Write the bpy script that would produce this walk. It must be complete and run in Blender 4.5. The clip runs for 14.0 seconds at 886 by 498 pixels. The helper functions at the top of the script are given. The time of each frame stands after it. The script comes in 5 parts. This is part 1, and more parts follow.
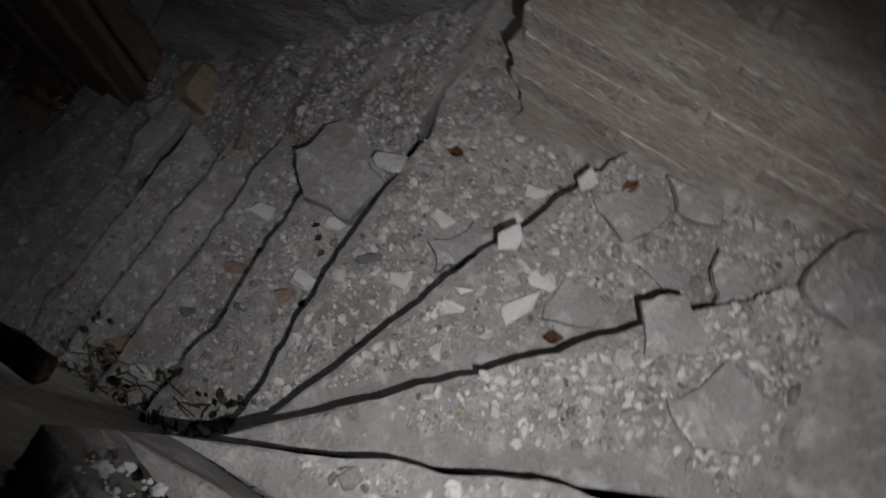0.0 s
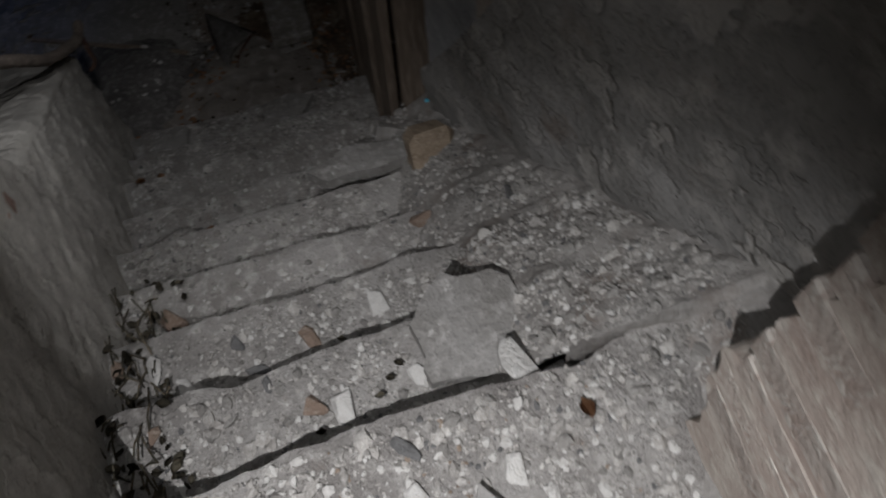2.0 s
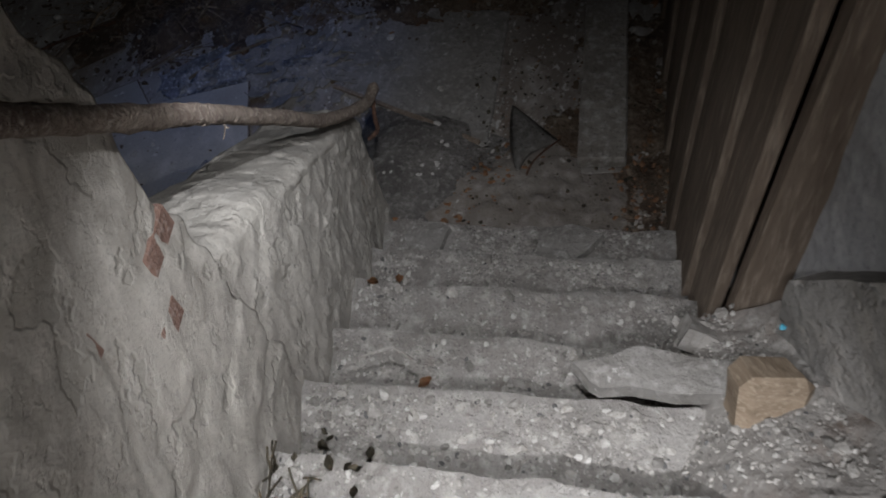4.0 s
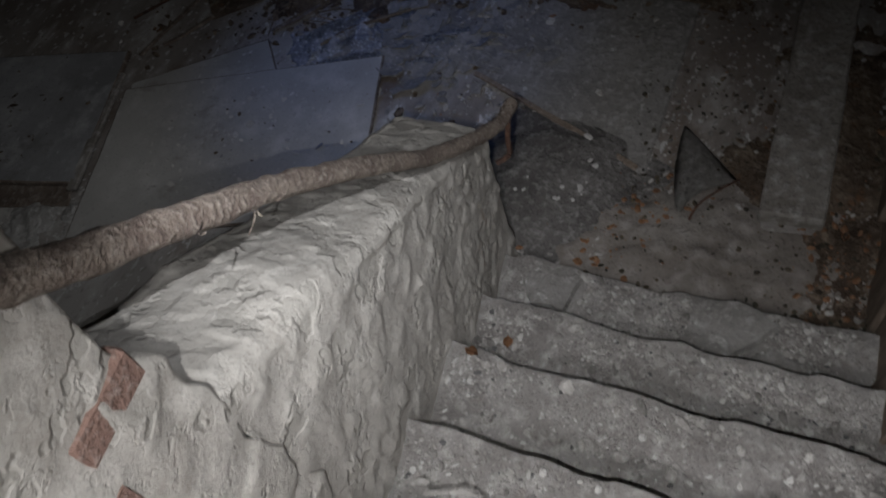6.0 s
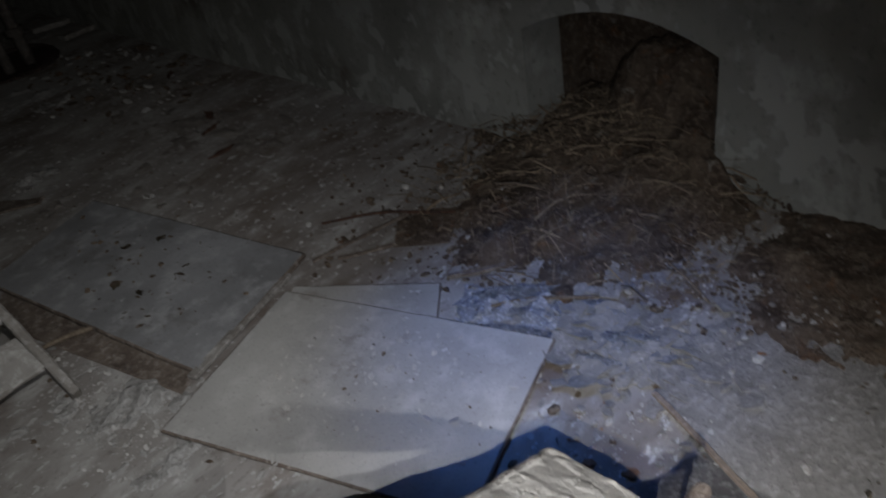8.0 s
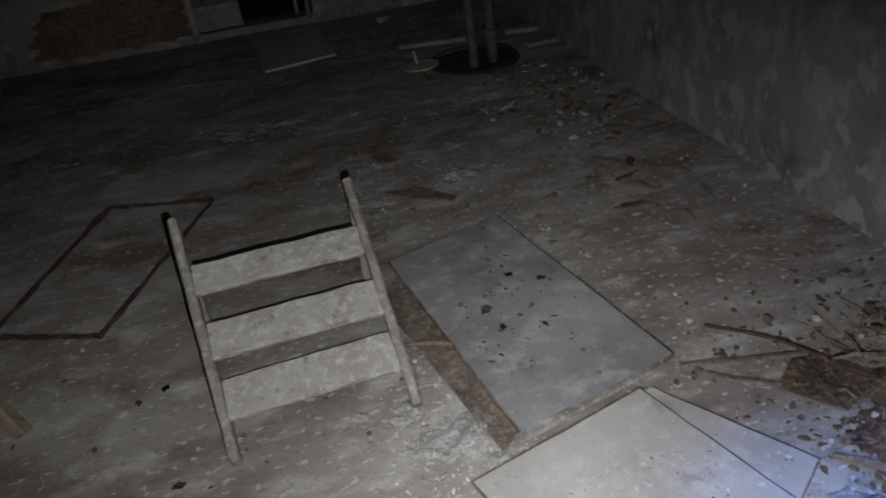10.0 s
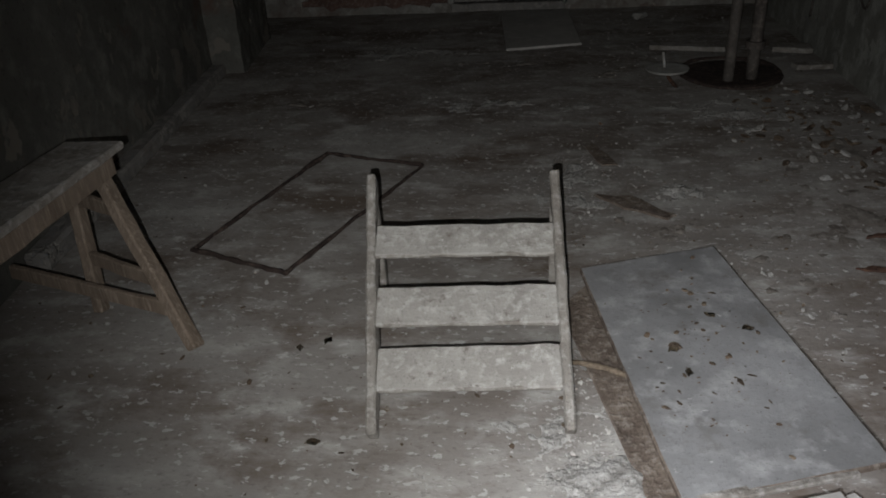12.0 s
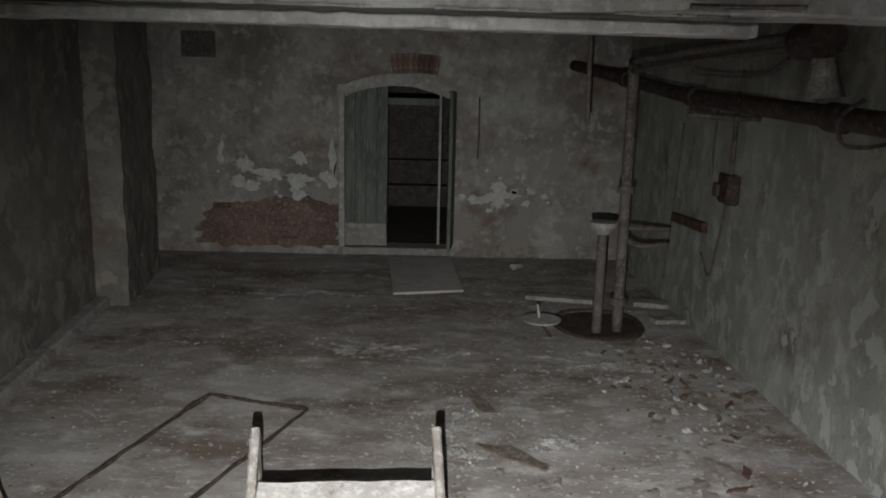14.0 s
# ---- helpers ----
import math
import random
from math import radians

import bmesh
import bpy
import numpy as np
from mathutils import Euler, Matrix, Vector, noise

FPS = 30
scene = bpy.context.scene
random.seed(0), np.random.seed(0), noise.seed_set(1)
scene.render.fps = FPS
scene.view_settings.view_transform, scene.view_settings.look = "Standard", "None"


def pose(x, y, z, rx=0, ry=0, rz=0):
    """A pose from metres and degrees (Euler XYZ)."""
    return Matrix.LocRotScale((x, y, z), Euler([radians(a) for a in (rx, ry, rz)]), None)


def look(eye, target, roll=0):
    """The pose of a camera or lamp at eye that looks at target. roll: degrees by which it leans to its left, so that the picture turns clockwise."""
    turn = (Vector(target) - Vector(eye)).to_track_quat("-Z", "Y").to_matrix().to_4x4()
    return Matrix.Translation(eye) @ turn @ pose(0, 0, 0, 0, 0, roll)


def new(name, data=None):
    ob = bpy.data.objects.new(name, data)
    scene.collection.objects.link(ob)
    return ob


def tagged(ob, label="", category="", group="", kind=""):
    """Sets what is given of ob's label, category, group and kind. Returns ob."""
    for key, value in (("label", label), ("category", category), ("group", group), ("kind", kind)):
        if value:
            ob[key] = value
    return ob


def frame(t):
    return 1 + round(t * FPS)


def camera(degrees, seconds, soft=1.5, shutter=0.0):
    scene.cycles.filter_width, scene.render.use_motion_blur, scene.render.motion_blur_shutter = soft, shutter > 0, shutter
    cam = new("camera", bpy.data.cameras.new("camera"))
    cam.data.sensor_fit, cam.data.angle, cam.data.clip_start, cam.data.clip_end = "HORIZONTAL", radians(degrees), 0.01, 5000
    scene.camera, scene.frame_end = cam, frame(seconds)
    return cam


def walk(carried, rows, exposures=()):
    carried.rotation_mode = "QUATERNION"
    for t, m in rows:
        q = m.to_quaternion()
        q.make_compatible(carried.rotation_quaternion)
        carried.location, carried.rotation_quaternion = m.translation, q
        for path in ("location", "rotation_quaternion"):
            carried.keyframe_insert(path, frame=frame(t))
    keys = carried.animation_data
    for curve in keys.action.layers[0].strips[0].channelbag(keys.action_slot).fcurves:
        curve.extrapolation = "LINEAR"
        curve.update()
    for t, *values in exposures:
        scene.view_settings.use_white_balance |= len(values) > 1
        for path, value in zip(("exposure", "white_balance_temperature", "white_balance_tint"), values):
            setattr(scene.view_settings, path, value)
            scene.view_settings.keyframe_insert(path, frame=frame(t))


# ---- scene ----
cam = camera(60.5, 14.0, soft=1.8, shutter=0.35)

PATH = [
    (0, (-0.932, -0.334, 2.997), (-0.577, -0.746, 1.072), -7.0),
    (0.5, (-0.941, -0.43, 2.928), (-0.421, -0.815, 1.035), -5.4),
    (1, (-0.911, -0.521, 2.818), (-0.371, -0.909, 0.932), -5.1),
    (1.5, (-0.838, -0.583, 2.764), (-0.18, -0.878, 0.898), -8.5),
    (2, (-0.775, -0.644, 2.688), (0.06, -0.75, 0.874), -9.6),
    (2.5, (-0.672, -0.646, 2.634), (0.226, -0.551, 0.85), -8.1),
    (3, (-0.54, -0.604, 2.525), (0.532, -0.396, 0.849), -7.0),
    (5.5, (0.128, -0.466, 2.042), (1.024, 0.237, 0.398), -27.9),
    (6, (0.216, -0.42, 2.042), (1.083, 0.359, 0.417), -23.5),
    (6.5, (0.321, -0.339, 1.972), (1.365, 0.365, 0.418), -13.8),
    (7, (0.42, -0.283, 1.934), (1.5, 0.503, 0.445), -13.6),
    (7.5, (0.506, -0.254, 1.922), (1.555, 0.813, 0.595), -14.1),
    (8, (0.546, -0.163, 1.915), (1.609, 1.082, 0.765), -11.6),
    (8.5, (0.567, -0.084, 1.928), (1.424, 1.391, 0.885), -12.6),
    (9, (0.558, -0.023, 1.914), (1.204, 1.599, 0.939), -11.2),
    (10.25, (0.73, 0.165, 2.075), (0.90, 1.905, 1.10), -8.0),
    (11.5, (0.76, 0.326, 1.944), (0.564, 2.088, 1.018), -4.7),
    (12, (0.762, 0.352, 1.95), (0.497, 2.092, 1.0), -3.5),
    (12.5, (0.781, 0.343, 2.002), (0.598, 2.131, 1.124), -1.6),
    (13, (0.793, 0.308, 2.068), (0.757, 2.198, 1.413), 1.1),
    (13.5, (0.773, 0.273, 2.113), (0.786, 2.211, 1.62), 1.5),
    (14, (0.764, 0.25, 2.125), (0.792, 2.209, 1.726), 1.4),
]
walk(cam, [(t, look(eye, target, roll)) for t, eye, target, roll in PATH],
     [(0, -3.9), (0.5, -3.6), (1, -3.4), (1.5, -3.1), (2, -2.7), (2.5, -2.1), (3, -1.53), (5.5, -0.65), (6, -0.6), (6.5, -0.2), (7, 0.15), (7.5, 0.7), (8, 1.25), (8.5, 1.65), (9, 2.05), (11.5, 3.0), (12, 3.05), (12.5, 2.95), (13, 3.2), (13.5, 3.9), (14, 4.7)])

# ---- light: the walker's torch, held still at five places of the walk, and an added blue spot ----
world = bpy.data.worlds.new("cellar_dark")
world.use_nodes = True
world.node_tree.nodes["Background"].inputs[0].default_value = (0.35, 0.42, 0.6, 1)
world.node_tree.nodes["Background"].inputs[1].default_value = 0.0004
scene.world = world


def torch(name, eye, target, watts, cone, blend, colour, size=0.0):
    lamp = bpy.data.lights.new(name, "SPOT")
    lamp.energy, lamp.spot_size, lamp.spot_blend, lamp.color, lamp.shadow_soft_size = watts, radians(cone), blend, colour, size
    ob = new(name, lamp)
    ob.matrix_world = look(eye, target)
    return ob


torch("torch_on_winders", (-1.05, -0.32, 2.94), (-0.92, -0.50, 1.7), 920, 72, 1.0, (0.95, 0.955, 1.0))
torch("torch_on_stairs", (-0.60, -0.57, 2.58), (-0.28, -0.54, 1.3), 52, 100, 1.0, (0.95, 0.955, 1.0))
torch("torch_halfway_down", (0.10, -0.42, 2.10), (0.53, -0.12, 0.6), 96, 80, 1.0, (0.95, 0.955, 1.0))
torch("torch_at_parapet", (0.42, -0.29, 1.90), (1.27, 0.76, 0.58), 58, 73, 1.0, (0.91, 0.93, 1.0))
torch("torch_in_room", (0.72, 0.27, 1.90), (0.58, 3.6, 0.38), 39, 82, 1.0, (0.98, 0.98, 0.98))
# Blue spot added inside the room; no source for it is modelled or known.
torch("added_blue_spot", (2.3, 1.0, 2.7), (2.14, 1.15, 0.0), 50, 40, 1.0, (0.12, 0.30, 1.0), 0.12)


# ---- materials ----
def material(name, base, dark, light, scale=4.0, rough=0.9, bump=0.4, fine=60.0, metal=0.0, grain=(1, 1, 1), patch=None, island=0.0, stain=None, flakes=None):
    """base / dark / light mottled at two sizes; patch: (colour, scale, threshold); island: variation piece by piece;
    flakes: (scale, threshold, tint) of thin broken layers with crisp edges."""
    m = bpy.data.materials.new(name)
    m.use_nodes = True
    n, l = m.node_tree.nodes, m.node_tree.links
    b = n["Principled BSDF"]
    b.inputs["Roughness"].default_value, b.inputs["Metallic"].default_value = rough, metal
    b.inputs["Specular IOR Level"].default_value = 0.25
    co = n.new("ShaderNodeTexCoord")
    mp = n.new("ShaderNodeMapping")
    mp.inputs["Scale"].default_value = grain
    l.new(co.outputs["Object"], mp.inputs[0])

    def noise_tex(s, d=4.0, r=0.6):
        t = n.new("ShaderNodeTexNoise")
        t.inputs["Scale"].default_value, t.inputs["Detail"].default_value, t.inputs["Roughness"].default_value = s, d, r
        l.new(mp.outputs[0], t.inputs["Vector"])
        return t

    def ramp(src, lo, hi):
        r = n.new("ShaderNodeMapRange")
        r.inputs[1].default_value, r.inputs[2].default_value = lo, hi
        l.new(src, r.inputs[0])
        return r.outputs[0]

    def mix(f, a, c):
        x = n.new("ShaderNodeMix")
        x.data_type = "RGBA"
        for i, v in ((6, a), (7, c)):
            if isinstance(v, tuple):
                x.inputs[i].default_value = (*v, 1)
            else:
                l.new(v, x.inputs[i])
        l.new(f, x.inputs[0])
        return x.outputs[2]

    big, mid, small = noise_tex(scale), noise_tex(scale * 5), noise_tex(fine, 6.0, 0.7)
    c = mix(ramp(big.outputs["Fac"], 0.35, 0.65), base, dark)
    c = mix(ramp(mid.outputs["Fac"], 0.5, 0.72), c, light)
    c = mix(ramp(small.outputs["Fac"], 0.55, 0.8), c, tuple(v * 0.55 for v in dark))
    if patch:
        pc, ps, pt = patch
        p = noise_tex(ps, 5.0, 0.65)
        c = mix(ramp(p.outputs["Fac"], pt, pt + 0.05), c, pc)
    if stain:
        pc, ps, pt = stain
        p = noise_tex(ps, 7.0, 0.72)
        c = mix(ramp(p.outputs["Fac"], pt - 0.06, pt + 0.08), c, pc)
    lifted = []
    if flakes:
        fs, ft, tint = flakes
        for k, (fac, weight) in enumerate(((1.0, 0.9), (3.1, 0.5))):
            f = noise_tex(fs * fac, 3.5, 0.62)
            mask = ramp(f.outputs["Fac"], ft + 0.01 * k, ft + 0.028 + 0.01 * k)
            lifted.append((mask, weight))
            if k == 0:
                c = mix(mask, c, tint)
    if island:
        g = n.new("ShaderNodeNewGeometry")
        oi = n.new("ShaderNodeObjectInfo")
        ad = n.new("ShaderNodeMath")
        ad.operation = "ADD"
        l.new(g.outputs["Random Per Island"], ad.inputs[0])
        l.new(oi.outputs["Random"], ad.inputs[1])
        fr = n.new("ShaderNodeMath")
        fr.operation = "FRACT"
        l.new(ad.outputs[0], fr.inputs[0])
        hs = n.new("ShaderNodeHueSaturation")
        l.new(ramp_out(n, l, fr.outputs[0], 1 - island, 1 + island), hs.inputs["Value"])
        l.new(c, hs.inputs["Color"])
        c = hs.outputs[0]
    l.new(c, b.inputs["Base Color"])
    bp = n.new("ShaderNodeBump")
    bp.inputs["Strength"].default_value, bp.inputs["Distance"].default_value = bump, 0.02
    ad2 = n.new("ShaderNodeMath")
    ad2.operation = "MULTIPLY_ADD"
    ad2.inputs[1].default_value = 0.5
    l.new(small.outputs["Fac"], ad2.inputs[0])
    l.new(mid.outputs["Fac"], ad2.inputs[2])
    height = ad2.outputs[0]
    for mask, weight in lifted:
        layer = n.new("ShaderNodeMath")
        layer.operation = "MULTIPLY_ADD"
        layer.inputs[1].default_value = -weight
        l.new(mask, layer.inputs[0])
        l.new(height, layer.inputs[2])
        height = layer.outputs[0]
    l.new(height, bp.inputs["Height"])
    l.new(bp.outputs[0], b.inputs["Normal"])
    return m


def ramp_out(n, l, src, lo, hi):
    r = n.new("ShaderNodeMapRange")
    r.inputs[3].default_value, r.inputs[4].default_value = lo, hi
    l.new(src, r.inputs[0])
    return r.outputs[0]


STEP = material("dusty_step_concrete", (0.33, 0.315, 0.295), (0.22, 0.205, 0.19), (0.46, 0.44, 0.41), 5, 0.95, 0.9, 130, patch=((0.52, 0.51, 0.48), 60, 0.66), stain=((0.20, 0.175, 0.155), 9, 0.66))
PARAPET = material("flaking_lime_plaster", (0.45, 0.425, 0.38), (0.35, 0.33, 0.295), (0.56, 0.535, 0.485), 3.5, 0.95, 0.38, 110, patch=((0.30, 0.255, 0.215), 3.0, 0.66), stain=((0.34, 0.315, 0.275), 10, 0.63), flakes=(9, 0.565, (0.38, 0.36, 0.32)))
RENDER = material("grey_wall_render", (0.29, 0.28, 0.265), (0.20, 0.193, 0.18), (0.38, 0.36, 0.33), 3, 0.95, 0.6, 60, stain=((0.20, 0.165, 0.14), 4, 0.63), flakes=(6, 0.57, (0.33, 0.315, 0.29)))
REVEAL = material("blue_grey_plaster", (0.36, 0.365, 0.37), (0.28, 0.28, 0.28), (0.44, 0.44, 0.44), 4, 0.95, 0.4, 60)
BRICKY = material("limewashed_brick", (0.42, 0.37, 0.32), (0.30, 0.235, 0.2), (0.5, 0.46, 0.4), 5, 0.95, 0.35, 70, grain=(1, 1, 1.7), patch=((0.32, 0.19, 0.145), 5.0, 0.67), stain=((0.52, 0.485, 0.43), 6, 0.60))
LIMEBRICK = material("limewashed_brick_face", (0.37, 0.325, 0.285), (0.28, 0.215, 0.18), (0.47, 0.435, 0.385), 7, 0.95, 0.5, 80, patch=((0.33, 0.185, 0.14), 9.0, 0.66), stain=((0.52, 0.49, 0.44), 9, 0.60), island=0.14)
MORTAR = material("old_mortar", (0.4, 0.38, 0.34), (0.28, 0.26, 0.23), (0.5, 0.47, 0.42), 6, 0.95, 0.8, 80)
FADED = material("faded_brick", (0.27, 0.17, 0.135), (0.2, 0.125, 0.1), (0.36, 0.29, 0.25), 12, 0.95, 0.6, 90)
BRICK = material("red_brick", (0.22, 0.105, 0.08), (0.15, 0.075, 0.06), (0.34, 0.23, 0.19), 12, 0.95, 0.6, 90, island=0.3)
FLOOR = material("dirty_cellar_floor", (0.36, 0.347, 0.325), (0.19, 0.165, 0.145), (0.47, 0.46, 0.435), 0.9, 0.85, 0.35, 34, grain=(0.7, 1.15, 1), patch=((0.56, 0.55, 0.53), 9.0, 0.65), stain=((0.15, 0.118, 0.095), 1.3, 0.555), flakes=(24, 0.60, (0.45, 0.44, 0.42)))
WALLROOM = material("mouldy_cellar_plaster", (0.30, 0.305, 0.275), (0.19, 0.19, 0.168), (0.40, 0.41, 0.375), 1.1, 0.95, 0.22, 30, grain=(1, 1, 0.8), patch=((0.43, 0.44, 0.41), 6, 0.69), stain=((0.12, 0.10, 0.082), 1.5, 0.62), flakes=(4.5, 0.58, (0.335, 0.34, 0.31)))
# West wall and pilaster: tone lowered because that side rendered too bright.
WALLWEST = material("darker_west_plaster", (0.16, 0.158, 0.14), (0.10, 0.098, 0.088), (0.22, 0.218, 0.195), 1.0, 0.95, 0.22, 30, patch=((0.30, 0.30, 0.275), 3.4, 0.70), stain=((0.13, 0.08, 0.062), 1.3, 0.63), flakes=(3.0, 0.58, (0.20, 0.185, 0.16)))
WALLFAR = material("stained_far_plaster", (0.30, 0.30, 0.275), (0.17, 0.155, 0.138), (0.38, 0.375, 0.35), 1.6, 0.95, 0.4, 30, patch=((0.46, 0.455, 0.43), 3.2, 0.67), stain=((0.15, 0.105, 0.085), 1.1, 0.585), flakes=(2.8, 0.56, (0.25, 0.235, 0.21)))
# Rotten wood brown; also paints the shadow lines along board edges.
ROTTEN_AND_RIM_SHADE = material("rotten_brown_and_rim_shade", (0.19, 0.155, 0.125), (0.11, 0.085, 0.068), (0.3, 0.265, 0.23), 7, 0.9, 0.6, 60, stain=((0.07, 0.055, 0.045), 5, 0.62))
FARBRICK = material("dull_far_brick", (0.165, 0.105, 0.085), (0.10, 0.07, 0.06), (0.25, 0.2, 0.175), 5, 0.95, 0.6, 60, island=0.35)
CEIL = material("whitewashed_ceiling", (0.36, 0.36, 0.34), (0.24, 0.235, 0.215), (0.44, 0.44, 0.42), 3, 0.95, 0.4, 40)
BOARD = material("grey_hardboard", (0.43, 0.42, 0.395), (0.33, 0.32, 0.30), (0.50, 0.49, 0.465), 1.8, 0.6, 0.2, 80, patch=((0.60, 0.59, 0.57), 17, 0.66), stain=((0.22, 0.195, 0.17), 3.2, 0.66))
BOARD2 = material("stained_blue_grey_hardboard", (0.31, 0.312, 0.315), (0.20, 0.20, 0.20), (0.39, 0.39, 0.39), 1.9, 0.6, 0.2, 80, patch=((0.50, 0.50, 0.49), 17, 0.67), stain=((0.16, 0.15, 0.14), 3.0, 0.61))
WOOD = material("grey_weathered_wood", (0.31, 0.295, 0.27), (0.19, 0.172, 0.15), (0.43, 0.415, 0.39), 5, 0.85, 0.7, 60, patch=((0.5, 0.49, 0.47), 14, 0.66), stain=((0.085, 0.07, 0.055), 7, 0.655))
TREAD = material("dusty_tread_board", (0.40, 0.388, 0.362), (0.30, 0.286, 0.262), (0.52, 0.51, 0.485), 5, 0.9, 0.5, 75, patch=((0.58, 0.57, 0.55), 26, 0.66), stain=((0.12, 0.10, 0.082), 16, 0.64))
BROWNWOOD = material("brown_boarding", (0.225, 0.178, 0.138), (0.15, 0.116, 0.088), (0.32, 0.265, 0.21), 4, 0.8, 0.3, 60, grain=(4, 4, 0.4))
BLOCKWOOD = material("pale_cut_wood", (0.30, 0.235, 0.17), (0.2, 0.15, 0.105), (0.39, 0.32, 0.24), 9, 0.8, 0.3, 60, grain=(0.4, 2, 4))
RUST = material("rusty_iron", (0.11, 0.06, 0.042), (0.055, 0.036, 0.03), (0.2, 0.115, 0.075), 9, 0.9, 0.6, 90, metal=0.2)
ROPE = material("wrapped_handrail", (0.25, 0.205, 0.165), (0.14, 0.105, 0.085), (0.38, 0.335, 0.285), 22, 0.95, 1.0, 120)
# Dark iron; also the near-black that paints shade in the passage and vent.
PIPE_AND_SHADE = material("dark_pipe_and_shade", (0.11, 0.1, 0.09), (0.06, 0.05, 0.045), (0.18, 0.16, 0.14), 6, 0.8, 0.3, 50)
LAG = material("rusty_brown_main", (0.058, 0.042, 0.036), (0.03, 0.022, 0.02), (0.12, 0.09, 0.075), 5, 0.9, 0.6, 50)
DOORMAT = material("green_grey_door_paint", (0.13, 0.145, 0.125), (0.08, 0.09, 0.08), (0.2, 0.21, 0.185), 3, 0.8, 0.3, 40, grain=(3, 3, 0.4))
DIRT = material("brown_debris", (0.15, 0.115, 0.083), (0.065, 0.046, 0.033), (0.25, 0.20, 0.15), 6, 1.0, 1.0, 75, patch=((0.25, 0.225, 0.19), 17, 0.62), stain=((0.19, 0.10, 0.05), 9, 0.63))
FLOORDIRT = material("damp_floor_dirt", (0.235, 0.215, 0.19), (0.16, 0.14, 0.122), (0.32, 0.30, 0.275), 3, 0.95, 0.5, 60, patch=((0.40, 0.39, 0.365), 22, 0.66), stain=((0.13, 0.105, 0.088), 4, 0.62))
GREYDIRT = material("grey_dust_rubble", (0.29, 0.275, 0.255), (0.19, 0.175, 0.16), (0.40, 0.385, 0.36), 4, 1.0, 0.6, 60, stain=((0.15, 0.12, 0.1), 3.5, 0.60))
DUST = material("white_plaster_dust", (0.42, 0.41, 0.39), (0.28, 0.27, 0.25), (0.54, 0.53, 0.51), 9, 0.95, 0.8, 60)
STONE = material("rubble_stone", (0.34, 0.325, 0.30), (0.24, 0.225, 0.205), (0.40, 0.385, 0.36), 20, 0.95, 0.5, 110, island=0.4)
PALE = material("pale_stone", (0.50, 0.485, 0.455), (0.38, 0.365, 0.34), (0.6, 0.59, 0.56), 18, 0.95, 0.4, 90)
SLATE = material("grey_screed_slab", (0.26, 0.25, 0.235), (0.19, 0.18, 0.165), (0.36, 0.345, 0.325), 7, 0.9, 0.6, 80, patch=((0.45, 0.435, 0.41), 22, 0.64))
DARKCHIP = material("dark_slate_chip", (0.12, 0.118, 0.115), (0.08, 0.078, 0.076), (0.18, 0.175, 0.17), 18, 0.85, 0.4, 90)
BROWNST = material("brown_brick_lump", (0.21, 0.155, 0.12), (0.14, 0.1, 0.075), (0.3, 0.245, 0.2), 14, 0.95, 0.5, 90)
LEAF = material("dead_leaf", (0.07, 0.06, 0.042), (0.035, 0.034, 0.025), (0.15, 0.105, 0.065), 20, 0.8, 0.3, 90, island=0.5)
ORANGE = material("rust_orange_leaf", (0.24, 0.12, 0.06), (0.15, 0.08, 0.045), (0.32, 0.2, 0.12), 20, 0.8, 0.3, 90)
FILM = material("crumpled_plastic_film", (0.3, 0.31, 0.34), (0.17, 0.18, 0.2), (0.5, 0.52, 0.56), 14, 0.22, 0.5, 40)
TWIG = material("dry_twig", (0.24, 0.19, 0.14), (0.16, 0.125, 0.09), (0.34, 0.28, 0.21), 20, 0.9, 0.3, 80, island=0.4)
GLASSB = material("blue_glass_bead", (0.1, 0.45, 0.6), (0.08, 0.35, 0.5), (0.2, 0.55, 0.7), 30, 0.1, 0.0, 60)


# ---- mesh tools ----
def mesh_of(bm, name, mat, smooth=False):
    bmesh.ops.recalc_face_normals(bm, faces=bm.faces)
    me = bpy.data.meshes.new(name)
    bm.to_mesh(me)
    bm.free()
    me.materials.append(mat)
    if smooth:
        me.polygons.foreach_set("use_smooth", [True] * len(me.polygons))
    return me


def thing(name, label, category, group="", kind="", at=(0, 0, 0)):
    ob = new(name)
    ob.location = at
    return tagged(ob, label, category, group, kind)


def part(name, bm, mat, parent, label="", smooth=False):
    ob = new(name, mesh_of(bm, name, mat, smooth))
    ob.parent = parent
    if label:
        ob["label"] = label
    return ob


def solid(name, bm, mat, label, category, group="", kind="", smooth=False):
    return tagged(new(name, mesh_of(bm, name, mat, smooth)), label, category, group, kind)


def nz(x, y, z, s=1.0):
    return noise.noise(Vector((x * s, y * s, z * s)))


def fbm(x, y, z, s=1.0):
    return nz(x, y, z, s) + 0.5 * nz(x, y, z + 7, s * 2.1) + 0.25 * nz(x, y, z + 13, s * 4.3)


def smoothstep(a, b, v):
    t = max(0.0, min(1.0, (v - a) / (b - a)))
    return t * t * (3 - 2 * t)


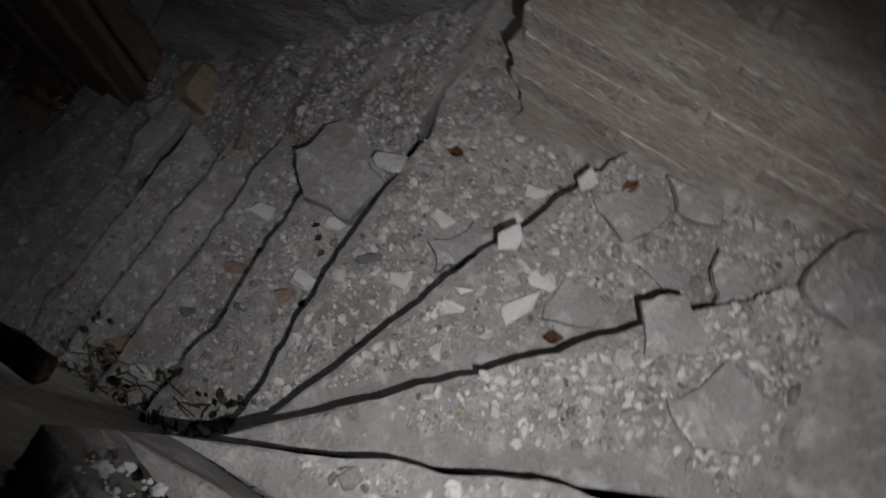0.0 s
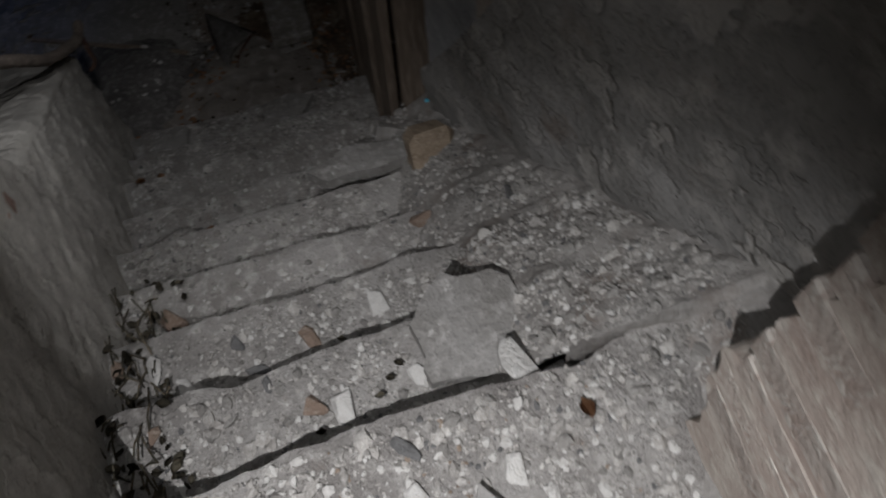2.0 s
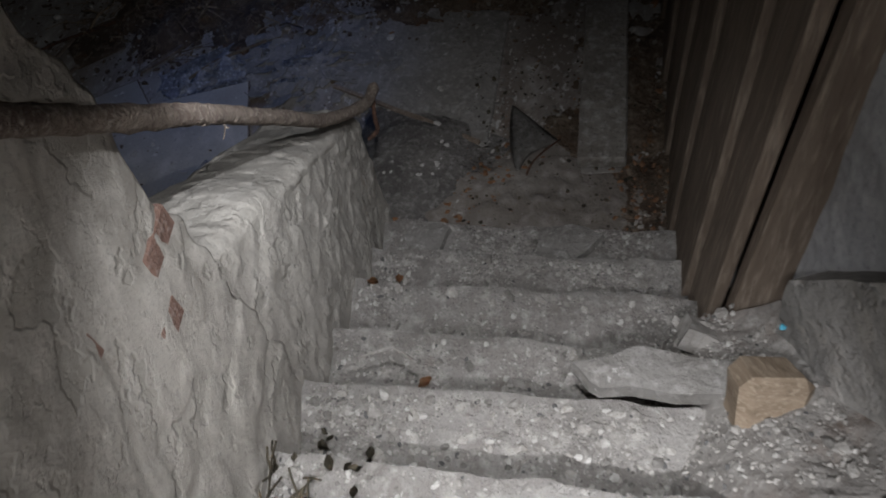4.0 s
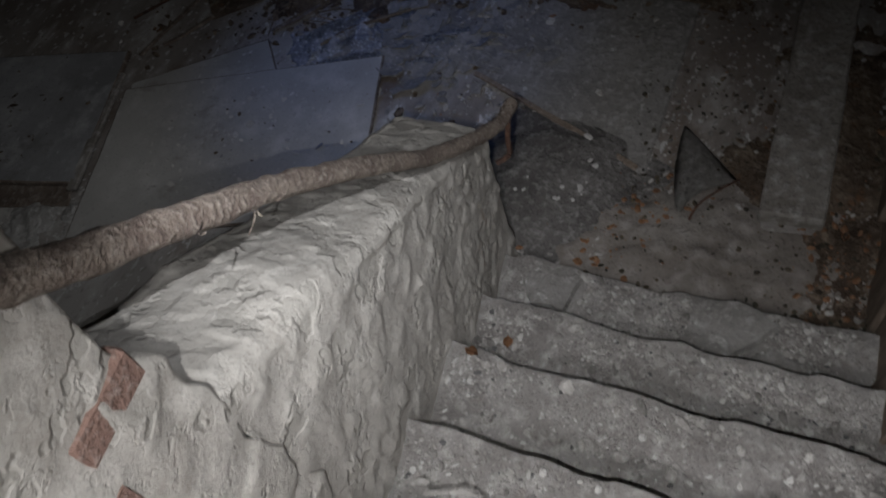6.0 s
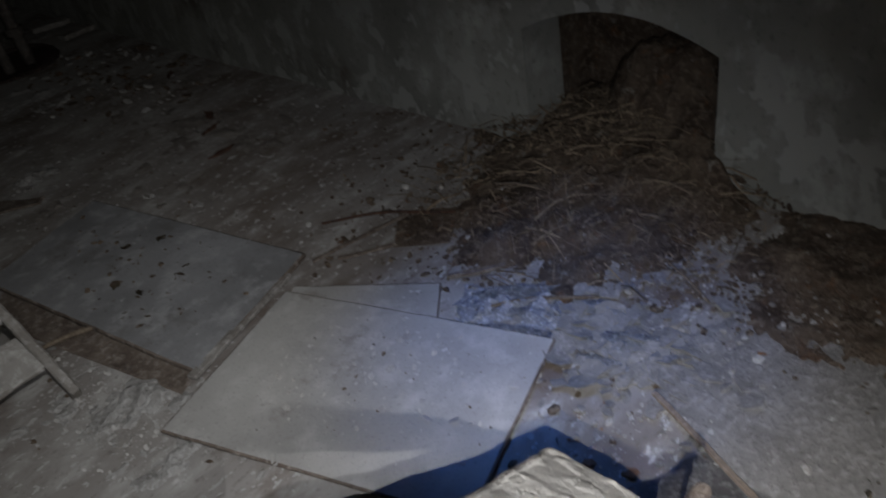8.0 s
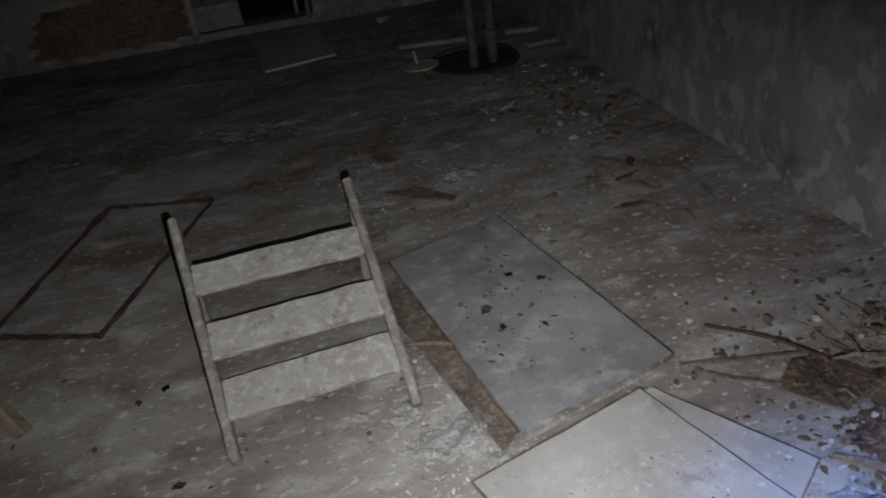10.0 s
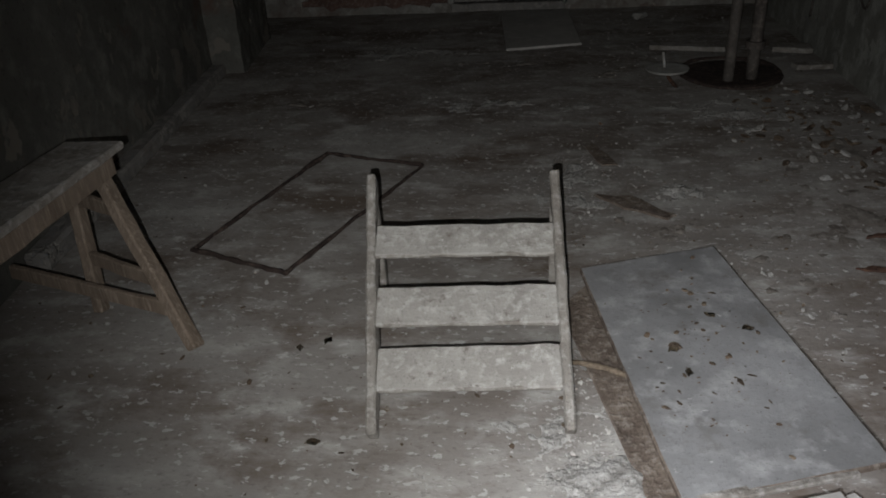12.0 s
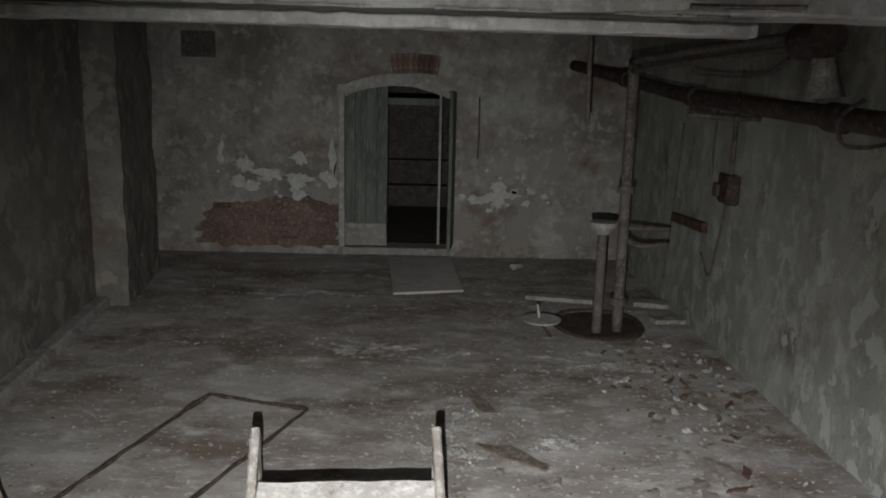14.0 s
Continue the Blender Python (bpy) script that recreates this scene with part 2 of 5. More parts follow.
def box(bm, size, m=None, bev=0.004, wob=0.0, cuts=0):
    """A bevelled box of that size, centred, then moved by m; wob: worn, uneven faces."""
    b2 = bmesh.new()
    bmesh.ops.create_cube(b2, size=1.0)
    for v in b2.verts:
        v.co = Vector((v.co.x * size[0], v.co.y * size[1], v.co.z * size[2]))
    if cuts:
        ax = max(range(3), key=lambda i: size[i])
        es = [e for e in b2.edges if abs((e.verts[0].co - e.verts[1].co)[ax]) > size[ax] * 0.9]
        bmesh.ops.subdivide_edges(b2, edges=es, cuts=cuts, use_grid_fill=True)
    if bev:
        es = [e for e in b2.edges if len(e.link_faces) == 2 and e.calc_face_angle(0) > 0.5]
        bmesh.ops.bevel(b2, geom=es, offset=bev, segments=1, affect="EDGES")
    if wob:
        for v in b2.verts:
            v.co += noise.noise_vector(v.co * 9 + Vector((size[0] * 31, size[1] * 17, 3))) * wob
    if m is not None:
        bmesh.ops.transform(b2, matrix=m, verts=b2.verts)
    tmp = bpy.data.meshes.new("tmp")
    b2.to_mesh(tmp)
    b2.free()
    bm.from_mesh(tmp)
    bpy.data.meshes.remove(tmp)
    return bm


def beam_between(bm, a, b, w, h, bev=0.004, wob=0.0, cuts=6, up=(0, 0, 1)):
    """A bar from a to b: w across, h along up."""
    a, b = Vector(a), Vector(b)
    d = (b - a).normalized()
    side = d.cross(Vector(up)).normalized()
    u2 = side.cross(d)
    m = Matrix((side, d, u2)).transposed().to_4x4()
    m.translation = (a + b) / 2
    return box(bm, (w, (b - a).length, h), m, bev, wob, cuts)


def tube(bm, pts, r, seg=10, wob=0.0, caps=True):
    """A round bar along points; r: one radius, or one for each point."""
    pts = [Vector(p) for p in pts]
    rings = []
    for i, p in enumerate(pts):
        d = (pts[min(i + 1, len(pts) - 1)] - pts[max(i - 1, 0)]).normalized()
        ref = Vector((0, 0, 1)) if abs(d.z) < 0.9 else Vector((1, 0, 0))
        a = d.cross(ref).normalized()
        b = a.cross(d)
        ri = r[i] if isinstance(r, (list, tuple)) else r
        ring = []
        for k in range(seg):
            t = 2 * math.pi * k / seg
            rr = ri * (1 + wob * nz(p.x * 30 + k, p.y * 30, p.z * 30))
            ring.append(bm.verts.new(p + a * math.cos(t) * rr + b * math.sin(t) * rr))
        rings.append(ring)
    for r0, r1 in zip(rings, rings[1:]):
        for k in range(seg):
            bm.faces.new((r0[k], r0[(k + 1) % seg], r1[(k + 1) % seg], r1[k]))
    if caps:
        bm.faces.new(rings[0])
        bm.faces.new(rings[-1])
    return bm


def smooth_line(pts, n=8):
    """A curve through the points."""
    pts = [Vector(p) for p in pts]
    out = []
    for i in range(len(pts) - 1):
        p0, p1, p2, p3 = pts[max(i - 1, 0)], pts[i], pts[i + 1], pts[min(i + 2, len(pts) - 1)]
        for k in range(n):
            t = k / n
            out.append(0.5 * (2 * p1 + (p2 - p0) * t + (2 * p0 - 5 * p1 + 4 * p2 - p3) * t * t + (3 * p1 - p0 - 3 * p2 + p3) * t ** 3))
    out.append(pts[-1])
    return out


def wall_piece(bm, p0, p1, low, high, nu, nv, thick, amp=0.01, s=3.0, flake=0.0, lean=0.0):
    """A rough wall from p0 to p1 (plan), its face to the left of the way p0 -> p1; low(u), high(u): heights at u metres along it."""
    p0, p1 = Vector((*p0, 0)), Vector((*p1, 0))
    length = (p1 - p0).length
    d = (p1 - p0) / length
    nrm = Vector((-d.y, d.x, 0))
    front, back = [], []
    for i in range(nu + 1):
        u = length * i / nu
        zl, zh = low(u), high(u)
        fc, bc = [], []
        for j in range(nv + 1):
            z = zl + (zh - zl) * j / nv
            q = p0 + d * u
            h = amp * fbm(q.x, q.y, z, s)
            if flake:
                f = nz(q.x, q.y, z + 40, s * 1.3)
                h += flake * (max(0.0, min(1.0, (f - 0.02) * 9)) - 0.5) + flake * 0.5 * max(0.0, min(1.0, nz(q.x + 9, q.y, z, s * 3.7) * 7))
            fc.append(bm.verts.new(q + nrm * (h - lean * (z - zl)) + Vector((0, 0, z))))
            bc.append(bm.verts.new(q - nrm * thick + Vector((0, 0, z))))
        front.append(fc)
        back.append(bc)
    for i in range(nu):
        for j in range(nv):
            bm.faces.new((front[i][j], front[i + 1][j], front[i + 1][j + 1], front[i][j + 1]))
        bm.faces.new((back[i][0], back[i][nv], back[i + 1][nv], back[i + 1][0]) if nv == 1 else [back[i][0], *[back[i][j] for j in range(1, nv + 1)], *[back[i + 1][j] for j in range(nv, -1, -1)]])
        bm.faces.new((front[i][0], back[i][0], back[i + 1][0], front[i + 1][0]))
        bm.faces.new((front[i][nv], front[i + 1][nv], back[i + 1][nv], back[i][nv]))
    for i in (0, nu):
        for j in range(nv):
            bm.faces.new((front[i][j], front[i][j + 1], back[i][j + 1], back[i][j]))
    return bm


def flat(v):
    return lambda u: v


# ---- the stairs: nine straight steps and four that wind round the inner corner ----
RISE, RUN, X0, Z0 = 0.161, 0.219, 1.255, 0.15
EDGES = (1.255, 1.03, 0.812, 0.578, 0.367, 0.150, -0.062, -0.279, -0.497, -0.70)
SLANT = (0, 0, 0, 0, 0, 0.01, 0.02, 0.035, 0.05, 0.05)
PIVOT = Vector((-0.565, -0.13))


def left_face(x):
    return 0.075 + 0.17 * x


def edge_x(k, y=0.0):
    return EDGES[k] - SLANT[k] * y


def tread_z(k):
    return Z0 + RISE * k


def winder_end(angle, reach=1.5):
    a = radians(angle)
    return PIVOT + Vector((math.cos(a), math.sin(a))) * reach


WIND = {9: 251, 10: 228, 11: 207, 12: 186, 13: 166}


def stair_edge(k):
    if k <= 8:
        return Vector((edge_x(k), left_face(edge_x(k)) + 0.06)), Vector((edge_x(k, -1.2), -1.2))
    return PIVOT.copy(), winder_end(WIND[k])


def stair_z(x, y):
    """Height of the tread over a place of the plan."""
    if x > edge_x(8, y) - 0.01 or y > PIVOT.y and x > PIVOT.x:
        below = [k for k in range(9) if x < edge_x(k, y)]
        return tread_z(below[-1]) if below else 0.0
    ang = math.degrees(math.atan2(y - PIVOT.y, x - PIVOT.x)) % 360
    if ang > WIND[9]:
        return tread_z(8)
    return tread_z(max(k for k in WIND if ang <= WIND[k] or k == 9))


def step_mesh(k):
    f0, f1 = stair_edge(k)
    if k < 13:
        b0, b1 = stair_edge(k + 1)
    else:
        b0, b1 = PIVOT.copy(), winder_end(100, 1.9)
    if k <= 8:
        b0, b1 = b0 + Vector((-0.06, 0)), b1 + Vector((-0.06, 0))
    if k == 8:
        b0, b1 = PIVOT + Vector((-0.05, 0.06)), winder_end(249)
    z = tread_z(k)
    bm = bmesh.new()
    n, rows = 90, 9
    cols = []
    for i in range(n + 1):
        v = i / n
        a, c = f0.lerp(f1, v), b0.lerp(b1, v)
        out = (a - c).normalized() if (a - c).length > 1e-4 else Vector((1, 0))
        # worn and broken nosing
        wav = 0.016 * nz(v * 5, k * 3.7, 0) + 0.011 * nz(v * 17, k * 5.1, 4) + 0.005 * nz(v * 45, k, 9)
        brk = max(0.0, nz(v * 3.3, k * 9.1, 21) - 0.28) * 0.10
        narrow = min(1.0, (a - c).length / 0.16)
        a2 = a + out * (wav - brk) * narrow
        col = []
        for j in range(rows + 1):
            t = j / rows
            q = c.lerp(a2, t)
            bump = 0.010 * fbm(q.x, q.y, k, 5) + 0.005 * nz(q.x, q.y, k, 22)
            col.append(bm.verts.new((q.x, q.y, z + bump - 0.004 * (t > 0.99))))
        for dz, back in ((0.022, 0.0), (0.040, 0.024), (0.19, 0.042 + 0.006 * nz(v * 9, k, 3))):
            q = a2 - out * back * narrow
            col.append(bm.verts.new((q.x, q.y, z - dz)))
        q = c
        col.append(bm.verts.new((q.x, q.y, z - 0.19)))
        cols.append(col)
    for p, q in zip(cols, cols[1:]):
        m = len(p)
        for j in range(m):
            try:
                bm.faces.new((p[j], p[(j + 1) % m], q[(j + 1) % m], q[j]))
            except ValueError:
                pass
    for c in (cols[0], cols[-1]):
        bm.faces.new(c)
    bmesh.ops.remove_doubles(bm, verts=bm.verts, dist=1e-5)
    return bm


stairs = thing("stairs", "steep crumbling concrete cellar stairs covered in rubble", "stairs", kind="structure")
for k in range(14):
    part("step", step_mesh(k), STEP, stairs)
core = bmesh.new()
for k in range(1, 9):
    box(core, (RUN + 0.02, 1.2, tread_z(k) - 0.19), pose(edge_x(k) - RUN / 2 - 0.03, -0.46, (tread_z(k) - 0.19) / 2), 0)
part("stair_core", core, STEP, stairs)

# ---- cellar floor ----
bm = bmesh.new()
bmesh.ops.create_grid(bm, x_segments=130, y_segments=230, size=0.5)
for v in bm.verts:
    x, y = -3.3 + 7.5 * (v.co.x + 0.5), -1.5 + 12.0 * (v.co.y + 0.5)
    v.co = Vector((x, y, 0.006 * fbm(x, y, 0, 1.6) + 0.003 * nz(x, y, 3, 9)))
solid("floor", bm, FLOOR, "dirty concrete cellar floor with damp stains and plaster dust", "floor", kind="structure", smooth=True)

# ---- walls of the stairs ----
bm = bmesh.new()
# tall wall on the inner side, broken off at its lower end
wall_piece(bm, (0.365, left_face(0.365)), (-0.56, left_face(-0.56) - 0.03), flat(0.2), flat(2.75), 150, 400, 0.30, 0.005, 4.5, 0.005)
for v in bm.verts:
    w = max(0.0, (v.co.x - 0.26) / 0.105)
    v.co.x += w * (0.026 * nz(3, v.co.y * 0.5, v.co.z, 9) + 0.012 * nz(7, v.co.y, v.co.z, 26) - 0.01)
wall_piece(bm, (0.365, left_face(0.365)), (-0.56, left_face(-0.56) - 0.03), flat(2.75), flat(4.1), 40, 40, 0.30, 0.006, 6, 0.007)
solid("wall_stair_inner", bm, PARAPET, "flaking lime-plastered stair wall with exposed bricks", "wall", kind="structure", smooth=True)
bm = bmesh.new()


def parapet_top(u):
    x = 1.34 - u * 0.9857
    return 0.60 + (1.34 - x) * 0.70 + 0.02 * nz(x * 6, 0, 0)


n_len, prof = 210, []
for j in range(90):
    prof.append((0.0, j / 90, 0))
for j in range(7):
    a = math.pi / 2 * j / 6
    prof.append((0.04 - 0.04 * math.cos(a), 1.0, math.sin(a)))
for j in range(1, 31):
    prof.append((0.04 + 0.19 * j / 30, 1.0, 1.0 + 0.15 * math.sin(math.pi * j / 30)))
for j in range(7):
    a = math.pi / 2 * j / 6
    prof.append((0.23 + 0.04 * math.sin(a), 1.0, math.cos(a)))
for j in range(1, 14):
    prof.append((0.27, 1 - j / 13, 0))


def parapet_vert(x, dy, zf, dome, shrink=0.0):
    top = parapet_top((1.34 - x) / 0.9857) - 0.03
    y, z = left_face(x) + dy, -0.02 + (top + 0.02) * zf + 0.045 * dome
    q = Vector((x, y, z))
    chip = max(0.0, min(1.0, nz(x, y, z + 40, 7) * 9 - 1)) * 0.005 + max(0.0, min(1.0, nz(x + 5, y, z, 24) * 8 - 1.5)) * 0.004 + 0.0012 * nz(x, y, z, 60)
    nrm = Vector((0, -1, 0)) if dome < 0.2 and dy < 0.1 else Vector((0, 1, 0)) if dome < 0.2 else Vector((0, 0, 1))
    q += nrm * (0.007 * nz(x, y, z, 3.5) + chip - 0.004)
    if shrink:
        mid = Vector((q.x, left_face(x) + 0.135, min(z, top * 0.5)))
        q = q.lerp(mid, shrink)
    return q


rows = []
for i in range(n_len + 1):
    x = 1.335 - 0.985 * i / n_len
    rows.append([bm.verts.new(parapet_vert(x, *p)) for p in prof])
for sh in (0.08, 0.35, 0.7, 0.97):
    rows.insert(0, [bm.verts.new(parapet_vert(1.335, *p, sh) + Vector((0.012 + 0.014 * nz(p[0] * 20, p[1] * 6, sh), 0, 0))) for p in prof])
for a, b in zip(rows, rows[1:]):
    for j in range(len(prof) - 1):
        bm.faces.new((a[j], b[j], b[j + 1], a[j + 1]))
solid("parapet_wall", bm, PARAPET, "low sloping parapet of crumbling lime plaster beside the stairs", "wall", kind="structure", smooth=True)

# outer side of the stairs: thick render below, brick above, stepped with the flight
bm = bmesh.new()


def ledge(u):
    x = 0.56 - u
    return 0.98 + 1.65 * u + 0.04 * nz(x * 4, 1, 0)


wall_piece(bm, (-0.62, -1.26), (0.56, -0.84), flat(0.1), lambda u: ledge(1.25 - u), 80, 110, 0.2, 0.014, 3.5, 0.005)
solid("wall_stair_outer_plinth", bm, RENDER, "thick grey rough render at the foot of the stair wall", "wall", kind="structure")
bm = bmesh.new()
wall_piece(bm, (-0.62, -1.304), (0.36, -0.949), flat(0.9), flat(4.1), 60, 150, 0.12, 0.0022, 5, 0.001)
wall_outer = solid("wall_stair_outer", bm, BRICKY, "limewashed brick stair wall with worn plaster", "wall", kind="structure")
bm = bmesh.new()
wall_piece(bm, (-2.3, -1.004), (-0.595, -1.004), flat(1.0), flat(4.1), 110, 190, 0.24, 0.0022, 5, 0.001)
for v in bm.verts:
    w = smoothstep(-0.74, -0.60, v.co.x)
    v.co.x += w * (0.045 * nz(1, 0, v.co.z, 5) + 0.022 * nz(4, v.co.y, v.co.z, 17) + 0.006 * nz(4, v.co.y, v.co.z, 50) - 0.012 - 0.05 * max(0, v.co.z - 1.7))
wall_upper = solid("wall_stair_upper", bm, BRICKY, "limewashed brick wall beside the winding steps", "wall", kind="structure")
bm = bmesh.new()
wall_piece(bm, (-0.72, -1.36), (-0.50, -1.36), flat(0.9), flat(4.1), 4, 20, 0.05, 0.004)
solid("wall_gap_back", bm, RENDER, "dark back of the crack between two walls", "wall", kind="structure")
bm = bmesh.new()
wall_piece(bm, (0.30, -0.99), (0.70, -0.87), flat(0.1), flat(4.1), 20, 120, 0.2, 0.005, 5, 0.003)
solid("wall_reveal", bm, REVEAL, "smooth blue-grey plaster reveal beside the boarding", "wall", kind="structure")

# boarded partition at the foot of the stairs
boards = thing("boarded_partition", "brown vertical board partition beside the foot of the stairs", "partition")
x = 0.70
i = 0
while x < 3.2:
    w = 0.17 + 0.05 * random.random()
    bm = bmesh.new()
    y = -0.80 + 0.055 * (x - 0.7) / 2.5 + (0.012 if i % 2 else 0)
    box(bm, (w - 0.006, 0.03, 3.0), pose(x + w / 2, y, 1.5, 3.0, 0, 0), 0.004, 0.004, 10)
    part("board", bm, BROWNWOOD, boards)
    x += w
    i += 1
bm = bmesh.new()
beam_between(bm, (0.69, -0.80, 0.2), (0.69, -0.95, 3.0), 0.06, 0.09, 0.005, 0.004, 8, up=(0, 1, 0))
part("post", bm, BROWNWOOD, boards)

# ---- walls of the cellar room ----
bm = bmesh.new()
NY0, NY1 = 1.13, 2.12


def arch(u):
    y = NY1 - u
    t = (y - 1.62) / 0.5
    return 0.75 - 0.13 * t * t


XR = 3.24
wall_piece(bm, (XR, -1.3), (XR, NY0), flat(-0.05), flat(3.05), 60, 60, 0.3, 0.012, 1.6, 0.004)
wall_piece(bm, (XR, NY0), (XR, NY1), lambda u: arch(NY1 - NY0 - u), flat(3.05), 24, 50, 0.3, 0.010, 1.6, 0.004)
wall_piece(bm, (XR, NY1), (XR, 10.2), flat(-0.05), flat(3.05), 240, 80, 0.3, 0.010, 1.4, 0.003)
solid("wall_east", bm, WALLROOM, "mouldy greenish grey plaster wall with a low arched niche", "wall", kind="structure")
bm = bmesh.new()
box(bm, (0.1, 1.4, 1.0), pose(3.95, 1.62, 0.4), 0)
box(bm, (0.6, 0.1, 1.0), pose(3.7, 0.98, 0.4), 0)
box(bm, (0.6, 0.1, 1.0), pose(3.7, 2.27, 0.4), 0)
box(bm, (0.6, 1.4, 0.1), pose(3.7, 1.62, 0.95), 0)
solid("niche_lining", bm, DIRT, "dark brown lining of the arched niche", "niche", kind="structure")

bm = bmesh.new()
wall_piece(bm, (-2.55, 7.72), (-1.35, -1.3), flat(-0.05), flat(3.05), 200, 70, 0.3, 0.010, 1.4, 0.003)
solid("wall_west", bm, WALLWEST, "dark blotched plaster wall of the cellar", "wall", kind="structure")
bm = bmesh.new()
wall_piece(bm, (-3.2, 10.1), (-3.0, 8.9), flat(-0.05), flat(3.05), 20, 30, 0.2, 0.015, 2.2)
solid("wall_west_end", bm, WALLROOM, "dark plaster wall of the cellar corner", "wall", kind="structure")
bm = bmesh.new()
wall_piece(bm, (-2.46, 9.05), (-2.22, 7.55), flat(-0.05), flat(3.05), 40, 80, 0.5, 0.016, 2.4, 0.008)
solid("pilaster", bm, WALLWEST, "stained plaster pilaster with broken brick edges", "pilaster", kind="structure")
bm = bmesh.new()
beam_between(bm, (-2.46, 7.5, 0.05), (-1.95, 3.6, 0.05), 0.14, 0.12, 0.02, 0.012, 20)
solid("skirting_ledge", bm, RENDER, "low rounded plaster ledge along the wall foot", "ledge", kind="structure")

YF = 10.2
bm = bmesh.new()
DX0, DX1 = -0.42, 0.95


def door_arch(u):
    t = (u / (DX1 - DX0) - 0.5) * 2
    return 2.32 - 0.16 * t * t


wall_piece(bm, (XR + 0.1, YF), (DX1, YF), flat(-0.05), flat(3.05), 60, 60, 0.35, 0.016, 2.0, 0.008)
wall_piece(bm, (DX1, YF), (DX0, YF), door_arch, flat(3.05), 30, 20, 0.35, 0.012, 2.0, 0.006)
wall_piece(bm, (DX0, YF), (-3.3, YF), flat(-0.05), flat(3.05), 60, 60, 0.35, 0.016, 2.0, 0.008)
solid("wall_north", bm, WALLFAR, "stained grey plaster wall with an arched doorway and bared brick", "wall", kind="structure")
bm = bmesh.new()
# The passage's darkness is set by near-black wall colour, since the torch reaches in.
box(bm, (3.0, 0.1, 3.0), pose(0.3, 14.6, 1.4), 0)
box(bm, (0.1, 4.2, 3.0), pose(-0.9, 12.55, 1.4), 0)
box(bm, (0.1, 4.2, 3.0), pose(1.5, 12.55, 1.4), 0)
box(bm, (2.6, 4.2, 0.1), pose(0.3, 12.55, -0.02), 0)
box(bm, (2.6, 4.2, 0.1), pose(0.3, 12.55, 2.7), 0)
solid("passage_behind_door", bm, PIPE_AND_SHADE, "passage behind the arched doorway, its darkness put into near-black walls", "passage", kind="structure")
bm = bmesh.new()
# Thin dark plate on the wall; the vent hole's shade is its colour.
box(bm, (0.43, 0.02, 0.32), pose(-2.245, YF - 0.012, 2.675), 0.003)
vent = solid("vent_opening", bm, PIPE_AND_SHADE, "near-black plate painting the shaded square vent hole high in the wall", "vent")

# ceilings and the parts that close the place
bm = bmesh.new()
box(bm, (7.2, 9.9, 0.15), pose(0.2, 5.35, 3.10), 0)
box(bm, (6.0, 2.2, 0.15), pose(0.5, -0.6, 4.15), 0)
box(bm, (2.2, 1.2, 0.15), pose(-1.6, 1.0, 4.15), 0)
solid("ceiling", bm, CEIL, "whitewashed cellar ceiling", "ceiling", kind="structure")
bm = bmesh.new()
box(bm, (3.0, 0.1, 1.3), pose(1.85, 0.46, 3.65), 0)
box(bm, (0.1, 1.9, 1.3), pose(3.3, -0.5, 3.65), 0)
box(bm, (0.1, 2.8, 4.3), pose(-2.2, 0.2, 2.1), 0)
box(bm, (1.6, 0.1, 4.3), pose(-1.4, 1.5, 2.1), 0)
box(bm, (0.1, 1.4, 4.3), pose(-0.62, 0.8, 2.1), 0)
box(bm, (4.6, 0.1, 4.3), pose(1.1, -1.46, 2.1), 0)
solid("wall_closing", bm, RENDER, "plain plaster walls closing the stair shaft", "wall", kind="structure")

# bank of fine rubble where the treads meet the outer wall
def outer_face(x):
    return -0.84 - 0.356 * (0.56 - x)


def bank_z(x, y):
    """Height of the rubble that fills the outer side of the flight."""
    if x > -0.45 and x < 0.66:
        zs = Z0 + RISE * (X0 - x) / RUN
        t = (-0.56 - y) / (-0.56 - outer_face(x))
        if t < 0:
            return -9.0
        return zs - 0.20 + 0.23 * smoothstep(0, 0.55, t) + 0.16 * max(0, t - 0.4) + 0.018 * fbm(x, y, 0, 7) + 0.008 * nz(x, y, 2, 30)
    if x <= -0.45:
        r = math.hypot(x - PIVOT.x, y - PIVOT.y)
        ang = math.degrees(math.atan2(y - PIVOT.y, x - PIVOT.x)) % 360
        if ang < 195 or ang > 300 or r < 0.74:
            return -9.0
        keys = [(300, 7.3), (275, 8.3), (251, 9.0), (228, 9.9), (207, 10.8), (186, 11.8)]
        k = 7.0
        for (a0, k0), (a1, k1) in zip(keys, keys[1:]):
            if a1 <= ang <= a0:
                k = k0 + (k1 - k0) * (a0 - ang) / (a0 - a1)
        return tread_z(k) - 0.19 + 0.22 * smoothstep(0.74, 1.08, r) + 0.012 * fbm(x, y, 0, 7) + 0.006 * nz(x, y, 2, 30)
    return -9.0


bm = bmesh.new()
N = 130
grid = {}
for i in range(N + 1):
    for j in range(N + 1):
        x, y = 0.66 - 2.3 * i / N, -0.40 - 1.0 * j / N
        z = bank_z(x, y)
        if z > -1:
            grid[i, j] = bm.verts.new((x, y, z))
for (i, j) in list(grid):
    q = [(i, j), (i + 1, j), (i + 1, j + 1), (i, j + 1)]
    if all(p in grid for p in q):
        bm.faces.new([grid[p] for p in q])
solid("rubble_bank", bm, GREYDIRT, "bank of fine grey rubble along the stair wall", "rubble", kind="stuff")


def ground_z(x, y):
    return max(stair_z(x, y), bank_z(x, y)) if x < 0.66 else stair_z(x, y)


